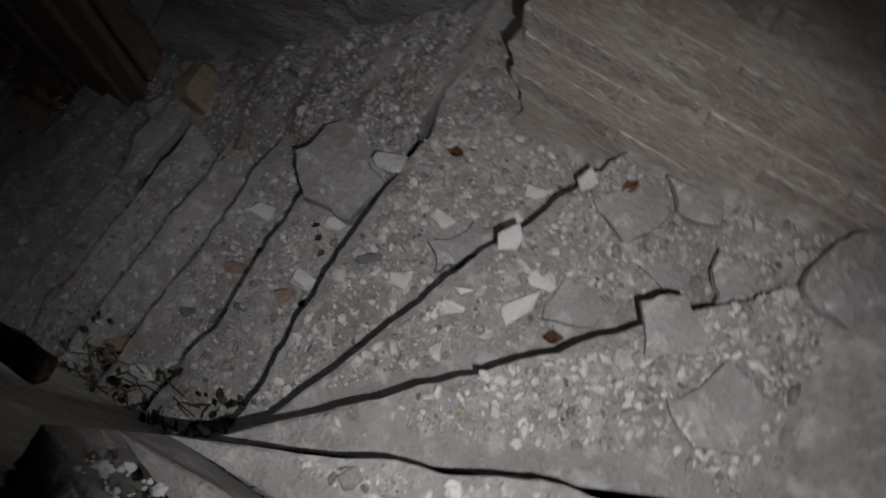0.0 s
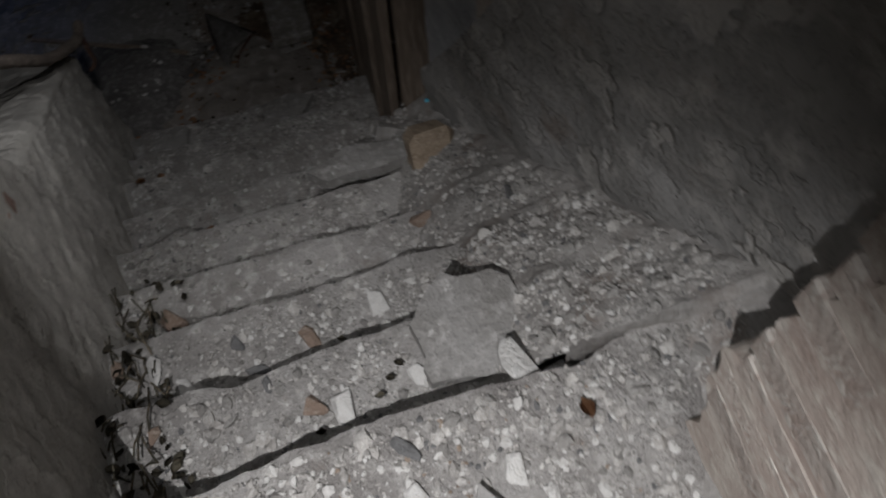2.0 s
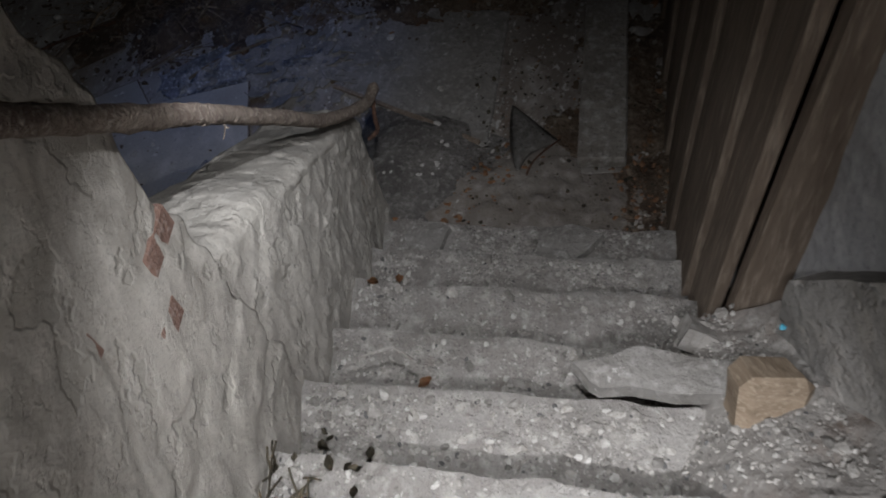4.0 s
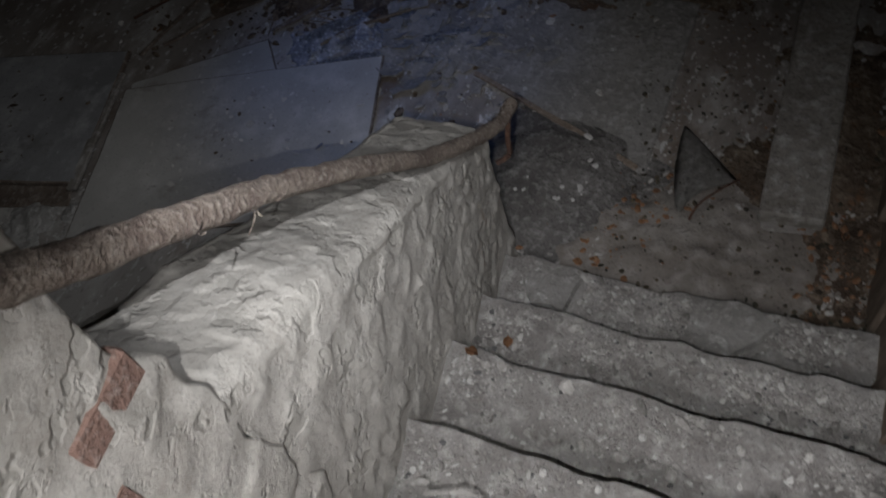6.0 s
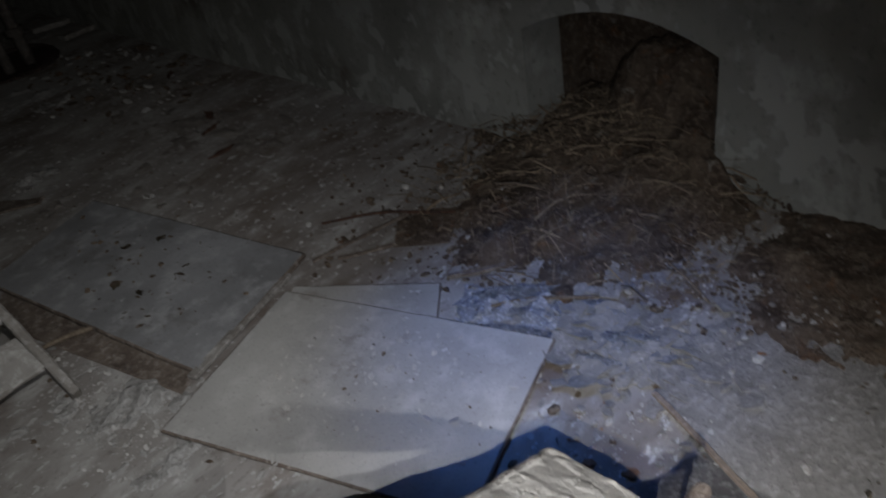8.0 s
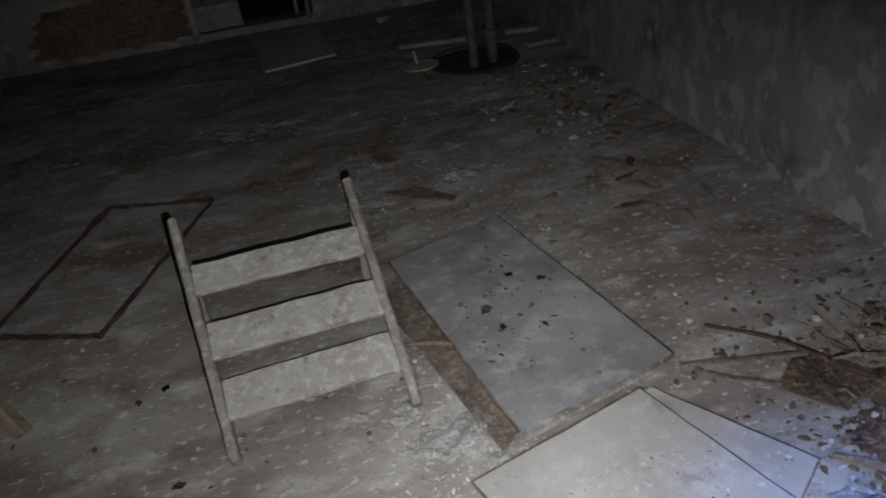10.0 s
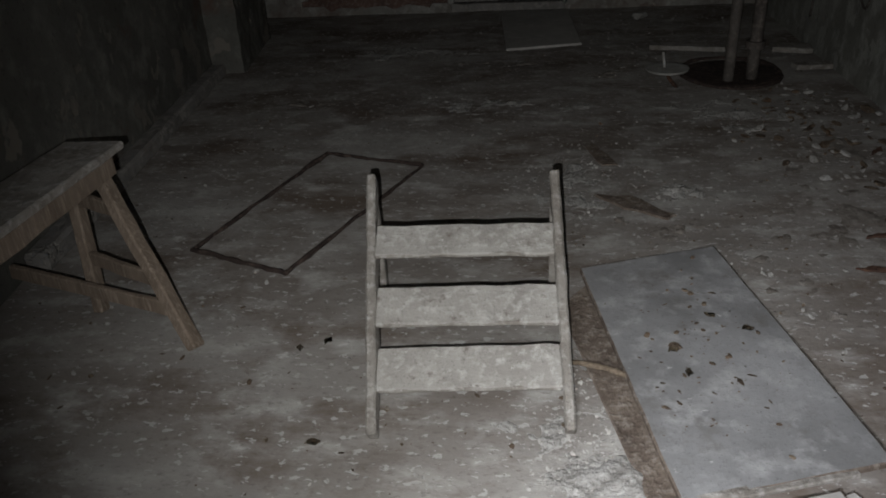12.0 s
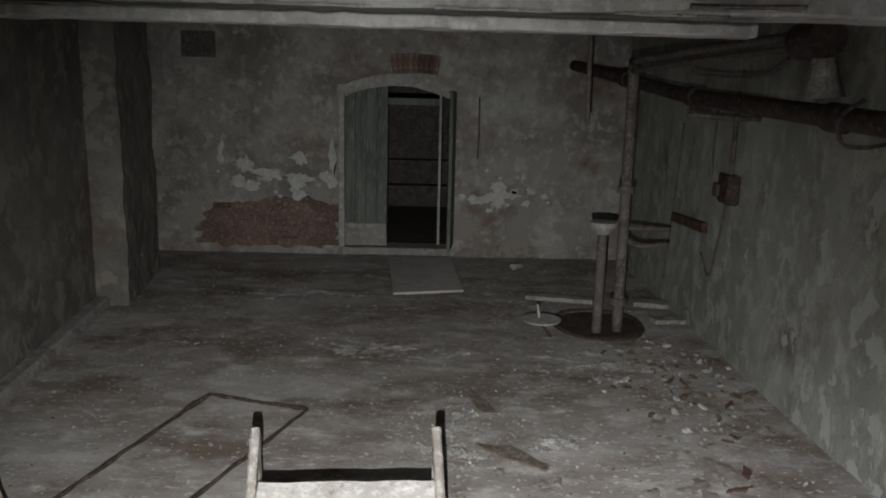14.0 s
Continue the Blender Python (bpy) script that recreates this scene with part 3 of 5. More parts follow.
# ---- stones, slabs and leaves on the stairs ----
def stone_mesh(name, size, seed, mat):
    """A broken stone: the hull of a few random points, its edges worn."""
    bm = bmesh.new()
    cuts = random.Random(seed)
    for _ in range(10):
        d = Vector((cuts.gauss(0, 1), cuts.gauss(0, 1), cuts.gauss(0, 0.8))).normalized() * cuts.uniform(0.42, 0.56)
        bm.verts.new((d.x * size[0] * 1.15, d.y * size[1] * 1.1, d.z * size[2]))
    out = bmesh.ops.convex_hull(bm, input=bm.verts)
    bmesh.ops.delete(bm, geom=[g for g in out["geom_interior"] if isinstance(g, bmesh.types.BMVert)], context="VERTS")
    bmesh.ops.bevel(bm, geom=list(bm.edges), offset=min(size) * 0.05, segments=1, affect="EDGES")
    return mesh_of(bm, name, mat)


def slab_mesh(name, outline, thick, mat, seed=0.0):
    """A flat broken piece: outline in metres around its middle."""
    bm = bmesh.new()
    n = len(outline)
    ring = []
    pts = []
    for i in range(n):
        a, b = Vector(outline[i]), Vector(outline[(i + 1) % n])
        for k in range(4):
            q = a.lerp(b, k / 4)
            q += Vector((nz(q.x, q.y, seed, 14), nz(q.x, q.y, seed + 5, 14))) * 0.03 * (1 if k else 0.4)
            pts.append(q)
    lo = [bm.verts.new((p.x, p.y, 0)) for p in pts]
    hi = [bm.verts.new((p.x * 0.97, p.y * 0.97, thick + 0.004 * nz(p.x, p.y, seed, 9))) for p in pts]
    m = len(pts)
    for i in range(m):
        bm.faces.new((lo[i], lo[(i + 1) % m], hi[(i + 1) % m], hi[i]))
    top = bm.verts.new((0, 0, thick + 0.003))
    for i in range(m):
        bm.faces.new((hi[i], hi[(i + 1) % m], top))
    bm.faces.new(lo[::-1])
    return mesh_of(bm, name, mat)


def lay(name, me, x, y, z, label, category, group="", rx=0, ry=0, rz=0):
    ob = tagged(new(name, me), label, category, group)
    ob.matrix_world = pose(x, y, z, rx, ry, rz)
    return ob


for x, y, sx, sy, sz, rz in ((-0.440, -0.790, 0.115, 0.095, 0.05, 20), (-0.370, -0.614, 0.055, 0.045, 0.03, 50), (-0.384, -0.463, 0.075, 0.055, 0.035, 10),
                             (-0.199, -0.576, 0.05, 0.04, 0.03, 70), (-0.212, -0.124, 0.09, 0.045, 0.03, 35), (-0.607, -0.562, 0.06, 0.05, 0.035, 30),
                             (-0.607, -0.723, 0.065, 0.045, 0.03, 0), (-0.771, -0.719, 0.065, 0.055, 0.04, 80), (-0.750, -0.590, 0.045, 0.03, 0.03, 15), (-0.755, -0.546, 0.05, 0.04, 0.03, 15),
                             (-0.733, -0.803, 0.065, 0.04, 0.035, 60), (-0.835, -0.900, 0.075, 0.04, 0.035, 140), (-0.740, -0.884, 0.055, 0.035, 0.03, 20), (-0.854, -0.621, 0.10, 0.045, 0.035, 75),
                             (-0.865, -0.687, 0.06, 0.05, 0.03, 30), (-0.776, -0.467, 0.05, 0.04, 0.03, 0), (-0.14, -0.56, 0.075, 0.05, 0.035, 10), (-0.155, -0.05, 0.085, 0.05, 0.035, 160)):
    lay("stone", stone_mesh("stone", (sx, sy, sz), x * 37, PALE), x, y, ground_z(x, y) + sz * 0.25 + (0.02 if -0.5 < x < -0.4 and y < -0.7 else 0), "pale angular stone lying in the rubble on a step", "stone", "pale stones on the stairs", rz=rz)
for x, y, s, rz in ((-0.529, -0.560, 0.055, 30), (-0.211, -0.276, 0.055, 70), (-0.30, -0.33, 0.045, 10), (0.02, -0.92, 0.05, 0), (-0.142, -0.24, 0.055, 20)):
    lay("stone", stone_mesh("stone", (s, s * 0.6, s * 0.4), x * 31 + 5, DARKCHIP), x, y, ground_z(x, y) + s * 0.12, "small dark grey stone chip on a step", "stone", "dark chips on the stairs", rz=rz)
for x, y, s, rz in ((0.02, -0.06, 0.10, 30), (-0.02, -0.14, 0.07, 70), (-0.367, -0.403, 0.06, 40), (-0.17, -0.40, 0.06, 20), (-0.12, 0.02, 0.05, 0), (-0.35, -0.1, 0.06, 0), (0.12, -0.72, 0.09, 80)):
    lay("brick_lump", stone_mesh("brick_lump", (s, s * 0.75, s * 0.4), x * 31 + 9, BROWNST), x, y, ground_z(x, y) + s * 0.15, "brown crumbling brick lump in the rubble", "brick", "brick lumps on the stairs", rz=rz)

SLABS = (
    ((-0.14, -0.12), (0.12, -0.16), (0.17, 0.02), (0.05, 0.15), (-0.15, 0.10)),
    ((-0.10, -0.07), (0.06, -0.09), (0.11, 0.0), (0.04, 0.09), (-0.09, 0.07)),
    ((-0.16, -0.10), (0.02, -0.15), (0.19, -0.06), (0.15, 0.11), (-0.05, 0.13)),
)
for outline, z, th in ((((-0.181, -0.704), (-0.23, -0.834), (-0.414, -0.865), (-0.417, -0.753), (-0.401, -0.629), (-0.272, -0.615), (-0.23, -0.655)), 1.281, 0.028),
                       (((-0.613, -0.656), (-0.668, -0.745), (-0.729, -0.774), (-0.698, -0.645), (-0.661, -0.609)), 1.452, 0.022),
                       (((-0.345, -0.775), (-0.375, -0.85), (-0.425, -0.84), (-0.43, -0.775)), 1.306, 0.012),
                       (((-0.865, -0.871), (-0.932, -0.975), (-1.001, -0.917), (-0.957, -0.829)), None, 0.014), (((-0.95, -0.975), (-1.04, -0.985), (-1.13, -0.98), (-1.16, -0.95), (-1.02, -0.92)), None, 0.014),
                       (((-0.907, -0.62), (-0.898, -0.713), (-0.969, -0.703), (-0.988, -0.658)), None, 0.012), (((-1.0, -0.804), (-1.05, -0.854), (-1.10, -0.832), (-1.07, -0.776)), None, 0.012),
                       (((-1.13, -0.78), (-1.10, -0.88), (-1.22, -0.90), (-1.27, -0.80)), None, 0.014), (((-1.02, -0.70), (-1.08, -0.75), (-1.16, -0.69), (-1.08, -0.62)), None, 0.012)):
    cx, cy = sum(p[0] for p in outline) / len(outline), sum(p[1] for p in outline) / len(outline)
    lay("slab_fragment", slab_mesh("slab_fragment", [(p[0] - cx, p[1] - cy) for p in outline], th, SLATE, cx * 9), cx, cy, ground_z(cx, cy) if z is None else z, "flat broken piece of grey screed on the steps", "slab", "screed fragments", 1.5, 1, 0)
for x, y, which, sc, th, rx, ry, rz in ((-1.30, -0.92, 2, 0.5, 0.02, 1, 2, 60), (-1.22, -0.62, 0, 0.45, 0.012, 1, 1, 70), (1.165, -0.36, 2, 0.66, 0.022, 4, 8, 80), (1.07, -0.50, 1, 0.7, 0.02, 0, 5, 20), (1.17, 0.12, 1, 0.8, 0.02, 4, 8, 80)):
    z = ground_z(x, y) + 0.004
    lay("slab_fragment", slab_mesh("slab_fragment", [(p[0] * sc, p[1] * sc) for p in SLABS[which]], th, SLATE, x * 9), x, y, z, "flat broken piece of grey screed on the steps", "slab", "screed fragments", rx, ry, rz)
lay("slab_fragment", slab_mesh("slab_fragment", [(-0.05, -0.15), (0.03, -0.16), (0.06, 0.0), (0.02, 0.16), (-0.04, 0.1)], 0.035, SLATE, 3), 0.42, -0.60, 0.80, "long grey slab tilted over a step edge", "slab", "screed fragments", 0, 8, 4)

# cut block of wood against the wall, and a blue glass bead
bm = bmesh.new()
box(bm, (0.13, 0.13, 0.15), None, 0.022, 0.012, 3)
block = solid("wood_block", bm, BLOCKWOOD, "pale sawn block of wood jammed against the stair wall", "wood block")
block.matrix_world = pose(0.36, -0.80, 0.875, 12, 38, 15)
lay("slab_fragment", slab_mesh("slab_fragment", [(-0.06, -0.1), (0.05, -0.09), (0.06, 0.08), (-0.05, 0.1)], 0.05, GREYDIRT, 8), 0.56, -0.74, 0.66, "pale mortar lump leaning at the wall foot", "mortar", "", 30, 35, 10)
lay("glass_bead", stone_mesh("glass_bead", (0.014, 0.014, 0.014), 3, GLASSB), 0.49, -0.83, 0.93, "tiny blue glass bead stuck in the rubble", "bead")

# small rubble, one scatter
def scatter(name, count, place, mat, label, category, sizes, seed, flatness=0.6, bias=1.0):
    rnd = random.Random(seed)
    proto = bmesh.new()
    bmesh.ops.create_icosphere(proto, subdivisions=1, radius=0.5)
    pv = [v.co.copy() for v in proto.verts]
    pf = [[v.index for v in f.verts] for f in proto.faces]
    proto.free()
    verts, faces = [], []
    made = 0
    while made < count:
        hit = place(rnd)
        if hit is None:
            continue
        x, y, z = hit
        r = sizes[0] + (sizes[1] - sizes[0]) * rnd.random() ** (3.0 * bias)
        sx, sy, sz = r * (0.6 + 0.8 * rnd.random()), r * (0.5 + 0.6 * rnd.random()), r * flatness * (0.5 + 0.7 * rnd.random())
        turn = Euler((rnd.uniform(-0.5, 0.5), rnd.uniform(-0.5, 0.5), rnd.uniform(0, 6.3))).to_matrix()
        o = len(verts)
        s0 = rnd.random() * 90
        for p in pv:
            k = 1 + 0.55 * nz(p.x + s0, p.y, p.z, 1.9)
            verts.append(turn @ Vector((p.x * sx * k, p.y * sy * k, p.z * sz * k)) + Vector((x, y, z + sz * 0.2)))
        faces += [[i + o for i in f] for f in pf]
        made += 1
    me = bpy.data.meshes.new(name)
    me.from_pydata(verts, [], faces)
    me.materials.append(mat)
    return tagged(new(name, me), label, category, kind="stuff")


def on_stairs(rnd):
    x, y = rnd.uniform(-1.3, 1.26), rnd.uniform(-1.15, 0.22)
    if y < (outer_face(x) if x > -0.58 else -1.0) + 0.02 and x < 0.6 or (x >= 0.6 and y < -0.78):
        return None
    if y > left_face(x) - 0.01 and x > -0.56 or (y > -0.04 and x < PIVOT.x):
        return None
    dens = 0.45 + 0.5 * nz(x, y, 0, 2.5) + (0.12 if y < -0.45 else 0) + (0.2 if x < -0.1 else 0.08)
    if rnd.random() > dens:
        return None
    if x > -0.53:
        if any(-0.012 < edge_x(k, y) - x < 0.016 or 0 < x - edge_x(k, y) < 0.022 and y > -0.6 for k in range(9)):
            return None
    else:
        r = math.hypot(x - PIVOT.x, y - PIVOT.y)
        ang = math.degrees(math.atan2(y - PIVOT.y, x - PIVOT.x)) % 360
        if r < 0.8 and any(-0.012 < radians(ang - w) * r < 0.05 for w in WIND.values()):
            return None
    return x, y, ground_z(x, y)


scatter("rubble", 5600, on_stairs, STONE, "loose grey and white rubble strewn over the stairs", "rubble", (0.004, 0.036), 5, 0.55, 1.5)
scatter("grit", 34000, on_stairs, STONE, "fine grit and dust crumbs on the stairs", "grit", (0.003, 0.014), 8)
scatter("rubble", 260, lambda r: (-0.62 - 0.2 * r.random(), -0.05 - 0.10 * r.random(), tread_z(13)), PALE, "white chips on the inner end of the top step", "rubble", (0.004, 0.02), 81)
scatter("white_grit", 4200, on_stairs, PALE, "white plaster grit on the stairs", "grit", (0.003, 0.022), 9, 0.6, 1.3)


def on_winders(rnd):
    hit = on_stairs(rnd)
    if hit is None or hit[0] > -0.45 or abs(hit[1] + 0.55) > 0.3 + 0.15 * rnd.random():
        return None
    return hit


scatter("dark_crumbs", 1500, on_stairs, DARKCHIP, "dark earth and slate crumbs on the stairs", "crumbs", (0.004, 0.018), 91, 0.4, 1.0)
scatter("plaster_lumps", 420, on_winders, PALE, "crumbled white plaster lumps on the winding steps", "plaster", (0.007, 0.026), 92, 0.6, 0.8)
scatter("brown_crumbs", 260, on_winders, BROWNWOOD, "brown leaf and wood crumbs on the winding steps", "litter", (0.005, 0.018), 93, 0.3, 0.8)


def at_foot(rnd):
    x, y = rnd.uniform(1.2, 3.1), rnd.uniform(-0.76, 0.9)
    if rnd.random() > 0.75 - 0.35 * (x - 1.2) + 0.5 * nz(x, y, 0, 3):
        return None
    return x, y, 0.005


scatter("floor_rubble", 6000, at_foot, STONE, "small rubble on the floor at the foot of the stairs", "rubble", (0.004, 0.032), 12, 0.5, 1.6)
scatter("leaf_litter", 800, lambda r: (1.28 + 0.95 * r.random() ** 1.3, -0.74 + 0.85 * r.random(), 0.012 + 0.03 * r.random()), LEAF, "brown leaf crumbs trodden into the debris", "litter", (0.005, 0.024), 13, 0.3, 1.0)
scatter("rusty_crumbs", 110, lambda r: (1.5 + r.gauss(0, 0.10), -0.02 + r.gauss(0, 0.08), 0.03), ORANGE, "rust-orange crumbs beside the curved shard", "crumbs", (0.006, 0.032), 17, 0.4, 1.0)
scatter("rusty_crumbs", 90, lambda r: (1.5 + r.gauss(0, 0.12), -0.62 + r.gauss(0, 0.07), 0.03), ORANGE, "rust-orange crumbs beside the plank", "crumbs", (0.006, 0.03), 18, 0.4, 1.0)
scatter("rusty_crumbs", 160, at_foot, ORANGE, "rust-orange crumbs at the foot of the stairs", "crumbs", (0.008, 0.05), 14, 0.4, 1.2)
scatter("board_flecks", 190, lambda r: (1.42 + r.gauss(0, 0.16), 3.05 + r.gauss(0, 0.32), 0.047), DIRT, "dark flecks of dirt on a grey board", "flecks", (0.005, 0.045), 61, 0.25, 1.3)
scatter("board_flecks", 150, lambda r: (1.62 + r.gauss(0, 0.2), 1.5 + r.gauss(0, 0.25), 0.041), PALE, "larger white plaster flakes on a pale board", "flecks", (0.008, 0.04), 64, 0.12, 1.0)
scatter("board_flecks", 26, lambda r: (1.62 + r.gauss(0, 0.2), 1.5 + r.gauss(0, 0.25), 0.041), DIRT, "dark crumbs on a pale board", "flecks", (0.008, 0.03), 65, 0.3, 1.0)
scatter("board_flecks", 420, lambda r: (1.55 + r.uniform(-0.3, 0.3), 1.6 + r.uniform(-0.35, 0.35), 0.041), PALE, "white dust flecks on a pale board", "flecks", (0.003, 0.022), 62, 0.15, 1.3)


def on_floor(rnd):
    x, y = rnd.uniform(-1.9, 3.1), rnd.uniform(0.7, 9.8)
    d = 0.25 + 0.7 * nz(x, y, 4, 0.8) + (0.3 if x > 1.3 else 0) + (0.35 if 3.9 < y < 5.0 and 0.7 < x < 1.7 else 0)
    if rnd.random() > d:
        return None
    return x, y, 0.003


scatter("plaster_crumbs", 6500, on_floor, DUST, "white plaster crumbs scattered over the cellar floor", "crumbs", (0.003, 0.034), 15, 0.25, 2.2)
scatter("dirt_crumbs", 2600, on_floor, DIRT, "dark dirt crumbs scattered over the cellar floor", "crumbs", (0.004, 0.03), 16, 0.3, 2.0)


def pile_spot(cx, cy, rx, ry):
    def place(rnd):
        a, r = rnd.uniform(0, 6.3), rnd.random() ** 0.6
        return cx + rx * r * math.cos(a), cy + ry * r * math.sin(a), 0.004
    return place


scatter("plaster_heap", 190, pile_spot(2.6, 5.8, 0.6, 1.0), DUST, "low heap of fallen plaster by the wall", "rubble", (0.01, 0.10), 18, 0.3, 1.5)
scatter("plaster_heap", 260, pile_spot(2.65, 5.7, 0.6, 1.0), DIRT, "dark dirt among fallen plaster by the wall", "rubble", (0.01, 0.11), 28, 0.3, 1.5)
scatter("plaster_dust", 420, pile_spot(1.0, 4.75, 0.5, 0.5), PALE, "white plaster dust beside a rusty scrap", "dust", (0.004, 0.026), 19, 0.2)
scatter("plaster_dust", 700, pile_spot(1.0, 2.2, 0.3, 0.4), PALE, "white dust patch between ladder and boards", "dust", (0.004, 0.02), 20, 0.15)
scatter("plaster_flakes", 300, lambda r: (0.90 + r.gauss(0, 0.09), 2.68 + r.gauss(0, 0.30), 0.004), PALE, "white plaster flakes on the floor beside the ladder", "plaster", (0.006, 0.024), 94, 0.15, 0.9)
scatter("plaster_flakes", 130, lambda r: (0.93 + r.gauss(0, 0.10), 4.75 + r.gauss(0, 0.45), 0.004), PALE, "white plaster flakes on the floor behind the ladder", "plaster", (0.008, 0.035), 95, 0.15, 0.9)


def leaf_mesh(seed, mat, size=0.06):
    bm = bmesh.new()
    rows = []
    for i in range(7):
        t = i / 6
        w = 0.32 * math.sin(math.pi * min(1, t * 0.95 + 0.05)) * (1 + 0.3 * nz(t * 4, seed, 0))
        rows.append([bm.verts.new(((t - 0.5) * size, s * w * size, size * (0.22 * abs(s) + 0.25 * nz(t * 2, s, seed)) + 0.004)) for s in (-1, -0.5, 0, 0.5, 1)])
    for a, b in zip(rows, rows[1:]):
        for j in range(4):
            bm.faces.new((a[j], a[j + 1], b[j + 1], b[j]))
    bmesh.ops.solidify(bm, geom=bm.faces, thickness=0.0012)
    return mesh_of(bm, "dead_leaf", mat)


rnd = random.Random(3)
leaves = [leaf_mesh(i * 3.3, LEAF, 0.013 + 0.004 * i) for i in range(5)]
for i in range(100):
    x = -0.5 + 0.75 * rnd.random() ** 1.4
    y = left_face(x) - 0.03 - 0.17 * rnd.random() ** 2
    lay("dead_leaf", leaves[i % 5], x, y, ground_z(x, y) + 0.012, "dry curled dark leaf at the wall foot", "leaf", "dead leaves on the stairs", rnd.uniform(-30, 30), rnd.uniform(-30, 30), rnd.uniform(0, 360))
for x, y in ((-0.36, -0.56), (-0.39, -0.53), (-0.42, -0.41), (-0.34, -0.58), (-0.20, -0.47)):
    lay("dead_leaf", leaves[2], x, y, ground_z(x, y) + 0.02, "dry greenish leaf caught among the stones", "leaf", "dead leaves on the stairs", rnd.uniform(-30, 30), 10, rnd.uniform(0, 360))
floor_leaf = leaf_mesh(5.7, LEAF, 0.052)
for x, y, z, rz in ((-0.08, 2.40, 0, 20), (-0.19, 3.04, 0, 70), (-0.30, 2.98, 0, 110), (1.29, 2.98, 0.046, 30), (1.33, 2.83, 0.046, 80), (1.62, 3.15, 0.046, 10), (1.48, 3.25, 0.046, 140)):
    lay("dead_leaf", floor_leaf, x, y, z + 0.002, "dark shrivelled leaf lying in the cellar room", "leaf", "dead leaves in the room", 4, 6, rz)
orange = leaf_mesh(8.1, ORANGE, 0.038)
for x, y, rz in ((0.91, 0.13, 20), (0.80, 0.15, 80), (-0.91, -0.93, 60), (-0.55, -0.86, 10), (-0.94, -0.6, 30), (0.44, -0.1, 130), (0.62, -0.5, 10), (1.45, -0.05, 40), (1.55, 0.1, 10), (1.5, -0.62, 70), (1.36, -0.7, 0), (1.62, -0.6, 0)):
    lay("dead_leaf", orange, x, y, ground_z(x, y) + 0.01, "rust-orange dry leaf scrap", "leaf", "orange leaf scraps", 8, 12, rz)
bm = bmesh.new()
tube(bm, smooth_line([(0.42, 0.02, 0.80), (0.43, -0.02, 0.815), (0.44, -0.06, 0.82), (0.43, -0.09, 0.805), (0.42, -0.11, 0.80)]), 0.0035, 6, 0.4)
solid("twig", bm, GREYDIRT, "short curled twig on a step", "twig")
bm = bmesh.new()
for i in range(90):
    x = rnd.uniform(-0.5, 0.15)
    y = left_face(x) - rnd.uniform(0.0, 0.12)
    z = ground_z(x, y) + 0.01
    a = rnd.uniform(0, 6.3)
    p = Vector((x, y, z))
    d = Vector((math.cos(a), math.sin(a) * 0.5, rnd.uniform(0, 0.5))) * rnd.uniform(0.03, 0.09)
    tube(bm, [p, p + d * 0.5 + Vector((0, 0, 0.008)), p + d], 0.0022, 5)
solid("dry_stalks", bm, LEAF, "dry plant stalks and roots along the wall foot", "stalks", kind="stuff")

# bricks laid bare in the stair wall
bared = thing("bared_bricks", "red bricks showing through the flaked plaster", "bricks")
bmk = bmesh.new()
box(bmk, (0.145, 0.03, 0.062), None, 0.006, 0.004)
brick_me = mesh_of(bmk, "brick", FADED)
for x, z, s in ((0.285, 1.44, 0.75), (0.195, 1.36, 0.5), (0.05, 1.52, 0.5)):
    ob = new("brick", brick_me)
    ob.parent = bared
    ob.matrix_world = pose(x, left_face(x) + 0.0118, z, 0, 3, 9.6) @ Matrix.Diagonal((s, 1, 0.8, 1))

# ---- handrail ----
rail = thing("handrail", "fibre-wrapped iron handrail sagging over the parapet", "handrail")
bm = bmesh.new()
path = smooth_line([(1.375, 0.225, 0.685), (1.30, 0.225, 0.70), (1.17, 0.222, 0.79), (1.0, 0.22, 0.935), (0.82, 0.20, 1.135), (0.64, 0.165, 1.33), (0.49, 0.11, 1.49), (0.33, 0.065, 1.65), (0.12, 0.03, 1.865), (-0.10, -0.03, 2.075), (-0.32, -0.11, 2.24), (-0.50, -0.180, 2.325), (-0.58, -0.190, 2.34)], 14)
tube(bm, path, [0.0175 if p.x > -0.2 else 0.0145 for p in path], 12, 0.25)
part("rail", bm, ROPE, rail, "brown fraying fibre wrapping", smooth=True)
bm = bmesh.new()
tube(bm, smooth_line([(1.345, 0.225, 0.675), (1.335, 0.235, 0.60), (1.33, 0.24, 0.54), (1.31, 0.27, 0.52)]), 0.007, 8, 0.1)
part("bracket", bm, RUST, rail, "rusty bent iron bracket")
bm = bmesh.new()
tube(bm, smooth_line([(-0.3, -0.10, 2.225), (-0.3, -0.07, 2.16), (-0.3, 0.05, 2.14)]), 0.008, 8, 0.1)
part("bracket", bm, RUST, rail, "rusty bent iron bracket")
for i in range(12):
    bm = bmesh.new()
    p = path[int(72 + rnd.random() * 18) if i < 8 else int(rnd.random() * 100)]
    d = Vector((rnd.uniform(-0.03, 0.03), rnd.uniform(-0.02, 0.0), -rnd.uniform(0.015, 0.04)))
    tube(bm, smooth_line([p, p + d * 0.6 + Vector((0.01, 0, 0)), p + d + Vector((rnd.uniform(-0.02, 0.03), 0, 0.012))], 4), 0.0012, 4)
    part("loose_fibre", bm, ROPE, rail)

